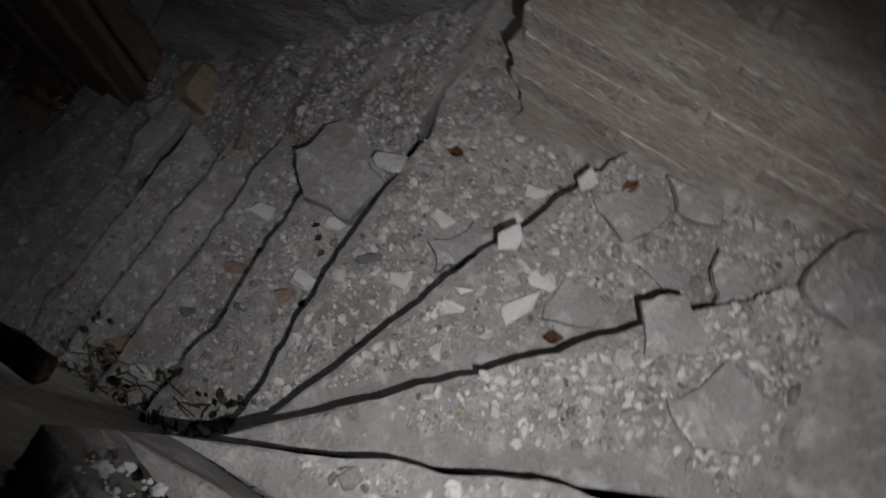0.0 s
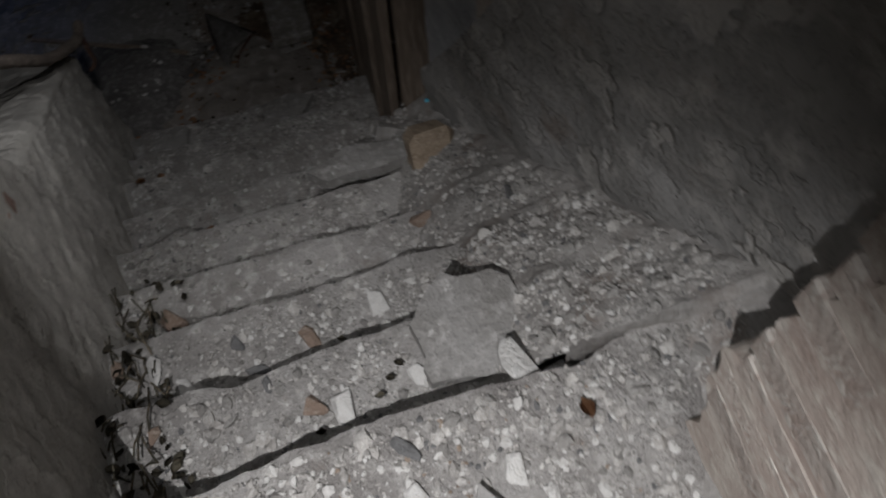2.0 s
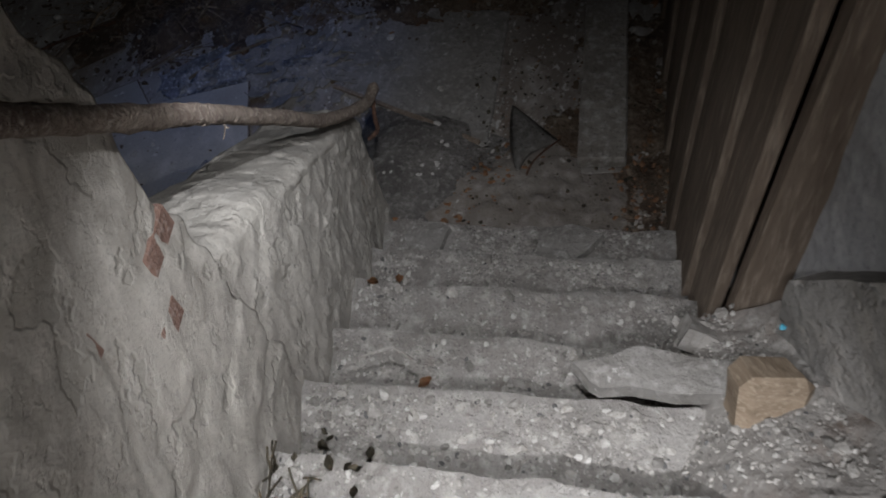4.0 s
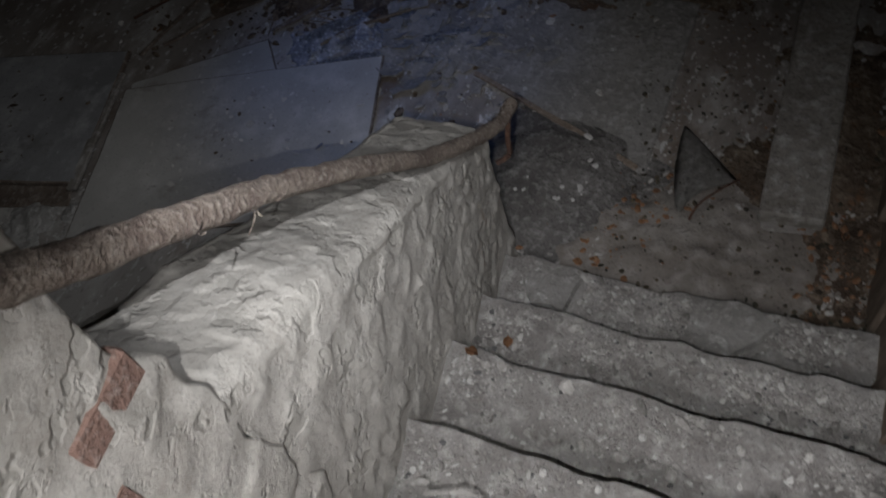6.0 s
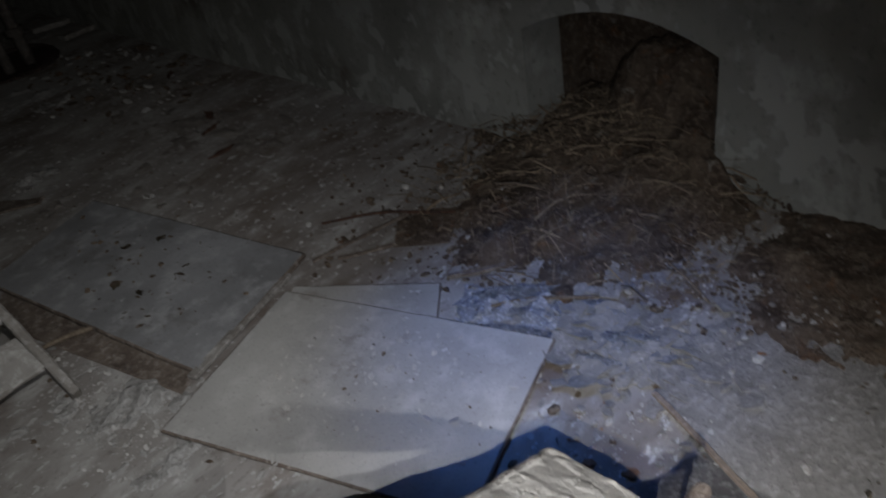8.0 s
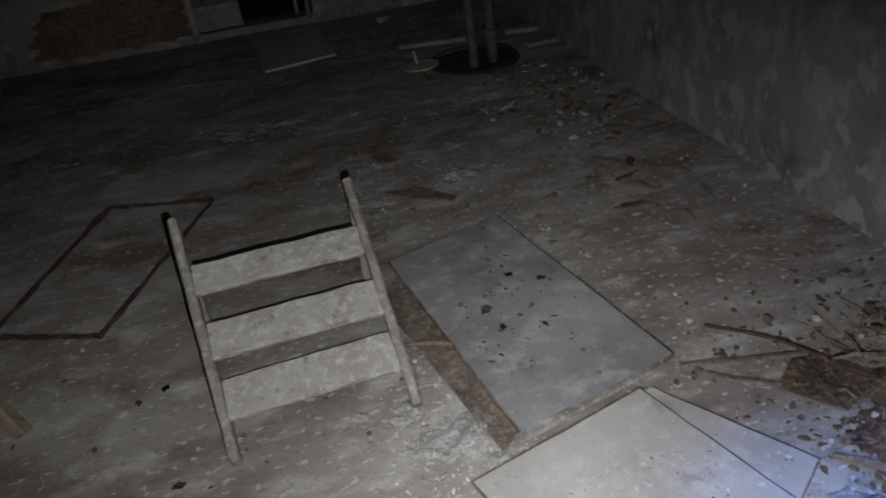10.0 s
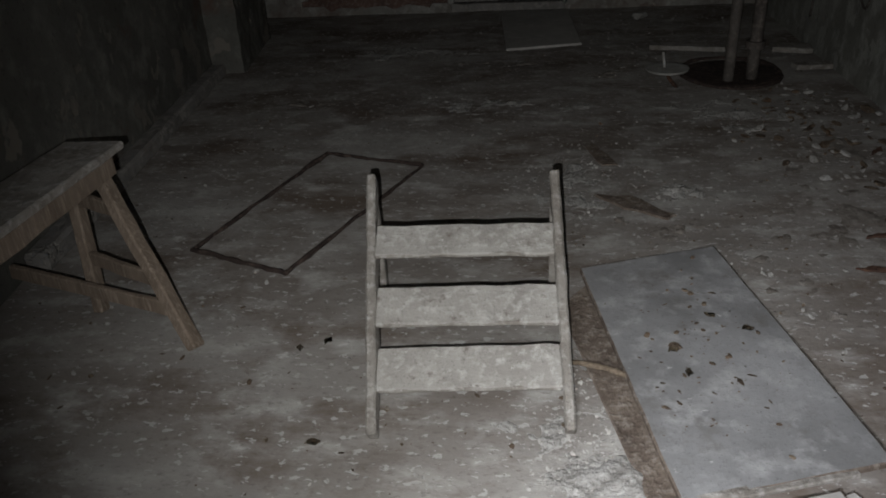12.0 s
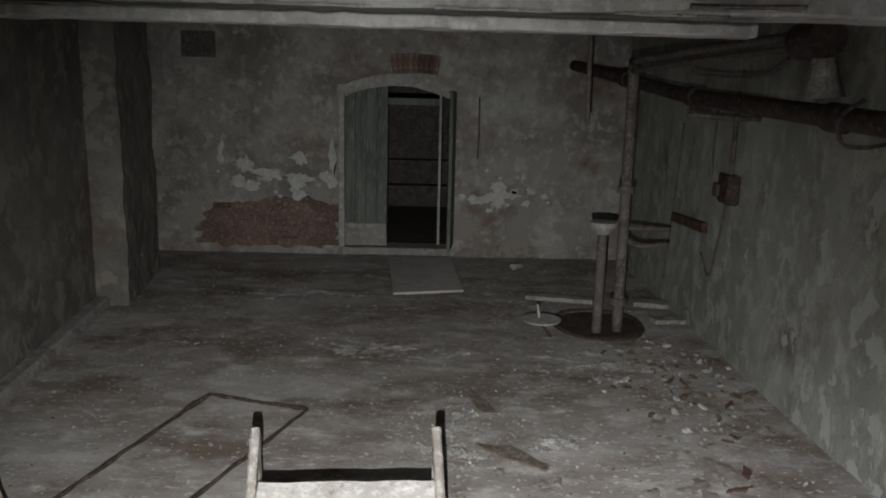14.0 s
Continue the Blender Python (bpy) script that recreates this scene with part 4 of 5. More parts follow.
# ---- floor at the foot of the stairs ----
def sheet(name, corners, z, thick, mat, label, category, group="", sag=0.004, n=14, shade_rim=None):
    """A flat board through four corners of the plan, slightly warped."""
    bm = bmesh.new()
    a, b, c, d = [Vector(p) for p in corners]
    lo, hi = [], []
    wide, deep = 0.007 / (b - a).length, 0.007 / (d - a).length
    steps = [k / n for k in range(n + 1)]
    us, vs = [0, wide, *steps[1:-1], 1 - wide, 1], [0, deep, *steps[1:-1], 1 - deep, 1]
    m = len(us) - 1
    for i, u in enumerate(us):
        r0, r1 = [], []
        for j, v in enumerate(vs):
            p = a.lerp(b, u).lerp(d.lerp(c, u), v)
            rim = i in (0, m) or j in (0, m)
            p = p + Vector((nz(p.x, p.y, z, 8), nz(p.x, p.y, z + 3, 8))) * 0.004
            w = z + sag * fbm(p.x, p.y, 5, 1.7) + 0.004
            r0.append(bm.verts.new((p.x, p.y, w)))
            r1.append(bm.verts.new((p.x, p.y, w + thick - (0.004 if rim else 0))))
        lo.append(r0)
        hi.append(r1)
    for i in range(m):
        for j in range(m):
            top = bm.faces.new((hi[i][j], hi[i + 1][j], hi[i + 1][j + 1], hi[i][j + 1]))
            bm.faces.new((lo[i][j], lo[i][j + 1], lo[i + 1][j + 1], lo[i + 1][j]))
            # Dark rim: gap shadow painted along the dirty edge of the board.
            if shade_rim and (i in (0, m - 1) or j in (0, m - 1)):
                top.material_index = 1
        for e in (0, m):
            for f in (bm.faces.new((lo[i][e], lo[i + 1][e], hi[i + 1][e], hi[i][e])), bm.faces.new((lo[e][i], lo[e][i + 1], hi[e][i + 1], hi[e][i]))):
                f.material_index = 1 if shade_rim else 0
    ob = solid(name, bm, mat, label, category, group)
    if shade_rim:
        ob.data.materials.append(shade_rim)
    return ob


sheet("floor_board", ((0.966, 2.022), (1.718, 2.268), (2.090, 1.138), (1.345, 0.90)), 0.022, 0.012, BOARD, "pale grey hardboard sheet lying on the cellar floor", "board", "boards on the floor", shade_rim=ROTTEN_AND_RIM_SHADE)
sheet("floor_board", ((0.934, 3.665), (1.622, 3.915), (1.932, 2.400), (1.205, 2.165)), 0.018, 0.022, BOARD2, "stained grey hardboard sheet beside the ladder", "board", "boards on the floor", shade_rim=ROTTEN_AND_RIM_SHADE)
sheet("floor_board", ((1.60, 2.20), (1.765, 2.28), (2.123, 1.734), (1.90, 1.555)), 0.010, 0.008, BOARD, "narrow board end under a larger sheet", "board", "boards on the floor", sag=0.001, shade_rim=ROTTEN_AND_RIM_SHADE)
sheet("brown_board", ((0.83, 3.35), (1.0, 3.62), (1.28, 2.25), (1.12, 2.15)), 0.002, 0.005, ROTTEN_AND_RIM_SHADE, "rotting brown board under the grey sheet", "board")
bm = bmesh.new()
beam_between(bm, (1.18, 2.16, 0.035), (1.80, 2.36, 0.03), 0.045, 0.018, 0.004, 0.003, 8)
solid("wooden_batten", bm, WOOD, "thin pale batten between two boards", "batten")
bm = bmesh.new()
tube(bm, smooth_line([(0.86, 2.93, 0.02), (1.0, 2.88, 0.03), (1.14, 2.80, 0.03), (1.18, 2.72, 0.025)]), 0.012, 7, 0.3)
solid("stick", bm, TWIG, "short pale stick beside the ladder", "stick")
sheet("floor_plate", ((2.07, 0.74), (2.60, 0.54), (2.54, 0.0), (1.72, 0.0)), 0.004, 0.010, SLATE, "grey board covered in dust at the foot of the stairs", "board")
bm = bmesh.new()
beam_between(bm, (2.06, 0.73, 0.03), (1.74, 0.03, 0.03), 0.02, 0.014, 0.003, 0.006, 12)
solid("wooden_lath", bm, BROWNWOOD, "orange-brown splintered lath on the floor", "lath")

# heavy plank
bm = bmesh.new()
beam_between(bm, (1.585, -0.450, 0.095), (2.80, -0.425, 0.085), 0.176, 0.055, 0.006, 0.004, 14)
solid("plank", bm, WOOD, "heavy grey dusty plank lying on debris", "plank")
lay("stone", stone_mesh("stone", (0.16, 0.2, 0.10), 44, GREYDIRT), 1.66, -0.45, 0.015, "crumbling stone under the plank end", "stone")
lay("stone", stone_mesh("stone", (0.12, 0.16, 0.09), 47, GREYDIRT), 2.6, -0.43, 0.01, "crumbling stone under the plank end", "stone")

# curved shard with its wire
shard = thing("metal_shard", "curved grey metal shard with a bent wire", "scrap", at=(0, 0, 0))
bm = bmesh.new()
rows = []
wing, heel, tip = Vector((1.745, -0.288)), Vector((1.535, -0.150)), Vector((1.945, -0.075))
for i in range(17):
    t = i / 16
    inner = tip.lerp(heel, t) + Vector((0, 0.022)) * math.sin(math.pi * t)
    if t < 0.5:
        outer = (tip + Vector((-0.012, -0.022))).lerp(wing, t * 2)
    else:
        u = t * 2 - 1
        outer = wing.lerp(heel + Vector((0.0, -0.012)), u) + Vector((0.02, 0.062)) * math.sin(math.pi * u) ** 0.8
    rows.append([bm.verts.new((*inner.lerp(outer, j / 6), 0.018 + 0.024 * math.sin(math.pi * (0.15 + 0.7 * j / 6)) * math.sin(math.pi * (0.12 + 0.76 * t)))) for j in range(7)])
for a, b in zip(rows, rows[1:]):
    for j in range(6):
        bm.faces.new((a[j], a[j + 1], b[j + 1], b[j]))
bmesh.ops.solidify(bm, geom=bm.faces, thickness=0.006)
part("shell", bm, SLATE, shard, "dull grey curved sheet", smooth=True)
bm = bmesh.new()
tube(bm, smooth_line([(1.745, -0.288, 0.045), (1.69, -0.235, 0.045), (1.63, -0.19, 0.04), (1.565, -0.175, 0.03), (1.51, -0.215, 0.02)]), 0.004, 6)
part("wire", bm, RUST, shard, "thin bent rusty wire")

SACK = material("dusty_dark_sacking", (0.165, 0.155, 0.145), (0.10, 0.094, 0.088), (0.27, 0.26, 0.245), 8, 0.95, 0.8, 90)
# dark sack with white chips
bm = bmesh.new()
bmesh.ops.create_grid(bm, x_segments=26, y_segments=26, size=0.5)
for v in bm.verts:
    x, y = v.co.x, v.co.y
    r = math.hypot(x, y) * 2
    v.co = Vector((x * 0.62 + 0.03 * nz(x, y, 1, 5), y * 0.56 + 0.03 * nz(x, y, 6, 5), max(0.0, 0.055 * (1 - r ** 2)) + 0.022 * fbm(x, y, 3, 7) * max(0, 1.1 - r)))
sack = solid("sack", bm, SACK, "collapsed dark dusty sack by the parapet end", "sack", smooth=True)
sack.matrix_world = pose(1.66, 0.29, 0.008, 0, 0, 62)
scatter("white_chips", 60, lambda r: (1.66 + r.gauss(0, 0.06), 0.26 + r.gauss(0, 0.07), 0.05), PALE, "white chips lying on the dark sack", "chips", (0.006, 0.032), 31, 0.4)

# crumpled plastic film
bm = bmesh.new()
bmesh.ops.create_grid(bm, x_segments=44, y_segments=24, size=0.5)
for v in bm.verts:
    x, y = v.co.x, v.co.y
    k = abs(nz(x, y * 0.6, 2, 5)) + 0.5 * abs(nz(x, y, 8, 11))
    v.co = Vector((x * 0.50 + 0.09 * nz(x, y, 5, 4), y * 0.26 * (0.6 + 0.8 * abs(nz(x, 0, 3, 3))) + 0.09 * nz(x, y, 9, 4), 0.004 + 0.085 * k * max(0.0, (1 - 4 * y * y) * (1 - 4 * x * x)) ** 0.6))
bmesh.ops.solidify(bm, geom=bm.faces, thickness=0.0015)
film_ob = solid("plastic_film", bm, FILM, "crumpled bluish plastic film on the floor", "plastic film")
film_ob.matrix_world = pose(2.17, 1.36, 0.006, 0, 0, -66)
bm = bmesh.new()
for i in range(260):
    x, y = 2.2 + rnd.gauss(0, 0.13), 0.92 + rnd.gauss(0, 0.2)
    n = rnd.randint(4, 6)
    r = 0.01 + 0.055 * rnd.random() ** 2
    a0 = rnd.random() * 6
    tilt = Euler((rnd.uniform(-0.35, 0.35), rnd.uniform(-0.35, 0.35), 0)).to_matrix()
    lo = [tilt @ Vector((r * math.cos(a0 + 6.283 * k / n) * rnd.uniform(0.7, 1.1), r * math.sin(a0 + 6.283 * k / n), 0)) + Vector((x, y, 0.012 + r * 0.2)) for k in range(n)]
    vb = [bm.verts.new(p) for p in lo]
    vt = [bm.verts.new(p + Vector((0, 0, 0.004))) for p in lo]
    bm.faces.new(vb[::-1])
    bm.faces.new(vt)
    for k in range(n):
        bm.faces.new((vb[k], vb[(k + 1) % n], vt[(k + 1) % n], vt[k]))
solid("paint_flakes", bm, SLATE, "curling grey flakes of paint and plaster on the floor", "flakes", kind="stuff")

def curled_strip(name, a, b, width, height, mat, label, category, group, seed):
    """A long sheet lying on the floor, its back curled up along its length."""
    a, b = Vector(a), Vector(b)
    d = b - a
    side = Vector((-d.y, d.x)).normalized()
    bm = bmesh.new()
    rows = []
    for i in range(29):
        t = i / 28
        w = width * (0.25 + 0.75 * math.sin(math.pi * min(1, 0.08 + 0.9 * t)) ** 0.7) * (1 + 0.35 * nz(t * 6, seed, 0))
        row = []
        for j in range(11):
            u = j / 10 * 2 - 1
            q = a + d * t + side * (u * w / 2 + 0.015 * nz(t * 5, seed, 3))
            crease = 0.014 * abs(nz(t * 9, u * 3, seed)) + 0.006 * nz(t * 25, u * 6, seed)
            row.append(bm.verts.new((q.x, q.y, 0.008 + height * (1 - u * u) * math.sin(math.pi * min(1, 0.06 + 0.9 * t)) + crease)))
        rows.append(row)
    for p, q in zip(rows, rows[1:]):
        for j in range(10):
            bm.faces.new((p[j], p[j + 1], q[j + 1], q[j]))
    bmesh.ops.solidify(bm, geom=bm.faces, thickness=0.002)
    return solid(name, bm, mat, label, category, group)


for a, b, w, h in (((2.13, 1.58), (2.37, 1.25), 0.085, 0.035), ((2.07, 1.50), (2.24, 1.16), 0.07, 0.03), ((2.0, 1.45), (2.13, 1.10), 0.06, 0.028), ((2.30, 1.22), (2.36, 0.98), 0.08, 0.03), ((2.16, 1.08), (2.30, 0.80), 0.09, 0.03), ((2.08, 1.04), (2.12, 0.80), 0.06, 0.025)):
    curled_strip("plastic_strip", a, b, w, h, FILM, "bluish glossy strip of torn plastic film", "plastic film", "torn strips of film", a[0] * 7)
bm = bmesh.new()
tube(bm, smooth_line([(2.10, 1.46, 0.03), (2.19, 1.36, 0.045), (2.28, 1.25, 0.04), (2.36, 1.14, 0.03)]), 0.008, 6, 0.3)
solid("stick", bm, TWIG, "dark curved stick lying on the torn film", "stick")
for a, b in (((1.93, 2.35), (2.42, 2.23)), ((2.00, 2.26), (2.22, 2.10)), ((2.16, 1.74), (2.35, 1.58))):
    bm = bmesh.new()
    beam_between(bm, (*a, 0.02), (*b, 0.022), 0.022, 0.012, 0.003, 0.005, 10)
    solid("wooden_lath", bm, ROTTEN_AND_RIM_SHADE, "rotten red-brown lath lying in the dirt", "lath", "rotten laths")
# heap of roots, straw and earth in front of the niche
def mound(name, cx, cy, rx, ry, h, mat, label, n=60, rough=0.05, z0=-0.01):
    bm = bmesh.new()
    bmesh.ops.create_grid(bm, x_segments=n, y_segments=n, size=0.5)
    for v in bm.verts:
        x, y = v.co.x * 2, v.co.y * 2
        r = math.hypot(x, y) * (1 + 0.45 * fbm(x, y, cx, 1.6))
        w = max(0.0, 1 - r * r) ** 1.4
        X, Y = cx + x * rx, cy + y * ry
        v.co = Vector((X, Y, z0 + h * w + rough * fbm(X, Y, 2, 5) * min(1, w * 4) + rough * 0.6 * nz(X, Y, 4, 21) * min(1, w * 8) + rough * 0.25 * nz(X, Y, 9, 45) * min(1, w * 3)))
    return solid(name, bm, mat, label, "dust" if "dust" in name else "debris", kind="stuff", smooth=True)


mound("debris_heap", 3.62, 1.45, 0.55, 0.62, 0.52, DIRT, "dark earth filling the arched niche")
mound("debris_heap", 3.32, 1.6, 1.05, 0.92, 0.22, DIRT, "heap of brown earth, roots and straw spilling from the niche", rough=0.05, z0=-0.02)
mound("debris_heap", 3.08, 0.2, 0.62, 0.85, 0.07, DIRT, "low heap of brown earth along the wall", rough=0.03, z0=-0.012)
mound("debris_heap", 1.9, -0.55, 0.85, 0.35, 0.035, DIRT, "thin spread of dusty debris under the plank", rough=0.02)
mound("debris_heap", 1.45, -0.2, 0.35, 0.6, 0.05, FLOORDIRT, "thin spread of dusty debris on the floor", rough=0.02)
# Darker patch added to tone down floor that rendered too bright here.
mound("debris_heap", 2.32, 0.92, 0.5, 0.5, 0.010, SLATE, "thin darker patch added under curling flakes on the floor", n=50, rough=0.022, z0=-0.008)
for x, y, rx, ry in ((0.98, 4.72, 0.34, 0.42), (0.98, 2.15, 0.24, 0.36), (0.75, 2.5, 0.2, 0.15), (1.6, 4.6, 0.25, 0.3), (2.2, 6.1, 0.6, 0.35), (0.3, 6.4, 0.8, 0.3), (-0.6, 8.2, 0.9, 0.35)):
    mound("dust_patch", x, y, rx, ry, 0.012, DUST, "thin uneven patch of white plaster dust on the floor", n=46, rough=0.022, z0=-0.010)
STRAW = material("dirty_straw", (0.21, 0.165, 0.115), (0.10, 0.075, 0.052), (0.34, 0.27, 0.19), 20, 0.9, 0.3, 80, island=0.5)
bm = bmesh.new()
for i in range(1100):
    a, r = rnd.uniform(0, 6.3), rnd.random() ** 0.7
    x, y = 3.1 + 0.85 * r * math.cos(a), 1.62 + 0.85 * r * math.sin(a)
    if x > 3.7:
        continue
    w = max(0.0, 1 - ((x - 3.22) / 0.95) ** 2 - ((y - 1.62) / 0.85) ** 2)
    z = 0.26 * w ** 1.3 + 0.012
    a = rnd.uniform(0, 6.3)
    ln = 0.03 + 0.22 * rnd.random() ** 2
    d = Vector((math.cos(a), math.sin(a), rnd.uniform(-0.25, 0.35))) * ln
    p = Vector((x, y, z))
    q = p + d
    q.z = max(q.z, 0.01)
    tube(bm, [p, (p + q) / 2 + Vector((0, 0, rnd.uniform(0, 0.03))), q], 0.001 + 0.0045 * rnd.random() ** 3, 5)
solid("straw_and_roots", bm, STRAW, "tangled straw, roots and sticks on the debris heap", "straw", kind="stuff")
def on_heap(r):
    x, y = min(3.2, 3.0 + r.gauss(0, 0.35)), 1.6 + r.gauss(0, 0.45)
    w = max(0.0, 1 - ((x - 3.32) / 1.15) ** 2 - (y - 1.6) ** 2)
    return x, y, 0.004 + 0.23 * w ** 1.4


scatter("debris_crumbs", 900, on_heap, DIRT, "earthy crumbs and clods on the heap", "crumbs", (0.006, 0.045), 33, 0.6)
scatter("debris_spread", 1500, lambda r: (2.55 + r.gauss(0, 0.3), 1.75 + r.gauss(0, 0.5), 0.006), DIRT, "brown crumbs trodden out over the floor", "crumbs", (0.005, 0.05), 35, 0.4, 1.5)
scatter("debris_spread", 2600, lambda r: (2.85 + r.gauss(0, 0.33), 1.0 + r.gauss(0, 0.75), 0.004 + 0.012 * r.random()), DIRT, "fine brown crumbs of earth about the heaps", "crumbs", (0.004, 0.035), 73, 0.5, 1.4)
scatter("debris_rubble", 1500, lambda r: (2.75 + r.gauss(0, 0.35), 0.9 + r.gauss(0, 0.75), 0.004 + 0.02 * r.random()), STONE, "grey rubble strewn about the heap", "rubble", (0.005, 0.04), 71, 0.5, 1.5)
scatter("debris_spread", 1400, lambda r: (2.62 + r.gauss(0, 0.12), 0.25 + r.gauss(0, 0.4), 0.004 + 0.01 * r.random()), DIRT, "brown crumbs of earth along the edge of the low heap", "crumbs", (0.004, 0.03), 75, 0.5, 1.4)
scatter("debris_pebbles", 140, lambda r: (2.6 + r.gauss(0, 0.3), 1.65 + r.gauss(0, 0.5), 0.012), PALE, "pale pebbles at the edge of the heap", "pebbles", (0.008, 0.045), 34, 0.6)
bm = bmesh.new()
tube(bm, smooth_line([(2.15, 2.55, 0.02), (2.35, 2.35, 0.03), (2.5, 2.1, 0.025), (2.62, 1.9, 0.03)]), 0.007, 6, 0.3)
solid("rusty_rod", bm, RUST, "thin rusty bent rod on the floor", "rod")
sheet("card_scrap", ((2.2, 2.1), (2.42, 2.3), (2.6, 2.05), (2.35, 1.9)), 0.004, 0.004, DIRT, "brown rotten cardboard scrap", "cardboard", sag=0.02)

# ---- ladder ----
ladder = thing("step_ladder", "short dusty grey wooden step ladder with three treads", "ladder")
LB, LT, RB, RT = Vector((0.14, 2.43, 0.0)), Vector((-0.005, 3.42, 0.63)), Vector((0.865, 2.50, 0.0)), Vector((0.80, 3.42, 0.65))
up = Vector((0, -0.56, 0.83))
for a, b in ((LB, LT), (RB, RT)):
    bm = bmesh.new()
    beam_between(bm, a + Vector((0, 0, 0.02)), b, 0.04, 0.085, 0.008, 0.006, 14, up=up)
    part("stile", bm, WOOD, ladder)
for t, depth in ((0.222, 0.185), (0.448, 0.18), (0.705, 0.16)):
    bm = bmesh.new()
    p, q = LB.lerp(LT, t), RB.lerp(RT, t)
    p, q = p + Vector((0.018, 0, 0.02)), q + Vector((-0.018, 0, 0.02))
    beam_between(bm, p, q, depth, 0.026, 0.005, 0.007, 12, up=Vector((0, -0.42, 0.9)))
    tread = part("tread", bm, TREAD, ladder, "dusty board tread with a worn edge")
    fall = Vector((0, -0.9, -0.42))
    bm = bmesh.new()
    beam_between(bm, p + fall * (depth / 2 - 0.004), q + fall * (depth / 2 - 0.004), 0.018, 0.020, 0.006, 0.006, 16, up=Vector((0, -0.42, 0.9)))
    part("worn_edge", bm, WOOD, tread, "splintered pale front edge")
for a in (LT, RT):
    bm = bmesh.new()
    beam_between(bm, (a.x, a.y + 0.02, 0.0), (a.x, a.y - 0.03, a.z - 0.06), 0.035, 0.05, 0.005, 0.004, 8, up=(0, 1, 0))
    part("leg", bm, WOOD, ladder)

# ---- trestle ----
trestle = thing("wooden_trestle", "old brown wooden trestle with splayed legs near the wall", "trestle")
A, B = Vector((-1.22, 3.40, 0.77)), Vector((-1.49, 3.50, 0.77))
L = Vector((0.0, -1.3, 0))
bm = bmesh.new()
mid0, mid1 = (A + B) / 2, (A + B) / 2 + L
beam_between(bm, mid0 + Vector((0.01, 0.05, 0)), mid1, 0.30, 0.04, 0.008, 0.005, 12)
part("top", bm, WOOD, trestle, "dusty plank top")
feet = []
for p, out in ((A, Vector((0.44, -0.43, 0))), (B, Vector((0.10, -0.25, 0))), (A + L, Vector((-0.15, 0.05, 0))), (B + L, Vector((-0.12, 0.05, 0)))):
    bm = bmesh.new()
    top = p + Vector((-0.08 if out.x > 0.4 else 0, -0.03 if p.y > 2.7 else 0.03, -0.02))
    foot = Vector((p.x + out.x, p.y + out.y, 0.0))
    beam_between(bm, foot, top, 0.055, 0.075, 0.008, 0.006, 10, up=(0, 1, 0))
    part("leg", bm, BROWNWOOD, trestle)
    feet.append((foot, top))
for (f0, t0), (f1, t1), h in ((feet[0], feet[1], 0.35), (feet[0], feet[1], 0.72), (feet[2], feet[3], 0.35)):
    bm = bmesh.new()
    beam_between(bm, f0.lerp(t0, h), f1.lerp(t1, h), 0.03, 0.07, 0.005, 0.004, 8)
    part("stretcher", bm, BROWNWOOD, trestle)
bm = bmesh.new()
beam_between(bm, feet[0][0].lerp(feet[0][1], 0.2), Vector((-1.75, 3.2, 0.25)), 0.03, 0.07, 0.005, 0.004, 8)
part("stretcher", bm, BROWNWOOD, trestle)
bm = bmesh.new()
beam_between(bm, A + Vector((0, 0.0, -0.06)), A + L + Vector((0, 0, -0.06)), 0.03, 0.09, 0.005, 0.004, 8)
part("apron", bm, BROWNWOOD, trestle)

# ---- rusty frame ----
frame_thing = thing("iron_frame", "rusty four-sided iron frame lying on the floor", "frame")
F = [Vector((-0.783, 5.30, 0.018)), Vector((-0.057, 5.07, 0.018)), Vector((-0.564, 3.61, 0.018)), Vector((-1.174, 3.85, 0.018))]
for a, b in zip(F, F[1:] + F[:1]):
    bm = bmesh.new()
    pts = [a.lerp(b, i / 16) + Vector((0.012 * nz(i * 0.7, a.x, 0), 0.012 * nz(i * 0.7, a.x, 5), 0)) for i in range(17)]
    tube(bm, pts, [0.010 + 0.012 * abs(nz(i * 0.9, a.y, 2)) for i in range(17)], 7, 0.5)
    part("bar", bm, LAG, frame_thing)
lay("rusty_scrap", slab_mesh("rusty_scrap", [(-0.24, 0.10), (-0.02, 0.12), (0.25, -0.10), (0.20, -0.16), (-0.05, -0.06)], 0.012, ROTTEN_AND_RIM_SHADE, 2), 1.27, 4.47, 0.005, "flat rusty brown metal scrap on the floor", "scrap", "", 0, 0, -10)
lay("rusty_scrap", slab_mesh("rusty_scrap", [(-0.06, 0.2), (0.03, 0.22), (0.08, -0.2), (-0.03, -0.18)], 0.008, ROTTEN_AND_RIM_SHADE, 4), 1.12, 5.25, 0.005, "narrow rusty strip on the floor", "scrap", "", 0, 0, 12)
for x, y, rz in ((2.5, 4.1, 30), (2.62, 4.3, 80), (2.35, 3.75, 10), (2.9, 5.3, 60)):
    lay("rusty_scrap", slab_mesh("rusty_scrap", [(-0.09, 0.02), (0.0, 0.03), (0.1, -0.01), (0.02, -0.03)], 0.01, RUST, x), x, y, 0.005, "small rusty scrap on the floor", "scrap", "small rusty scraps", 0, 0, rz)

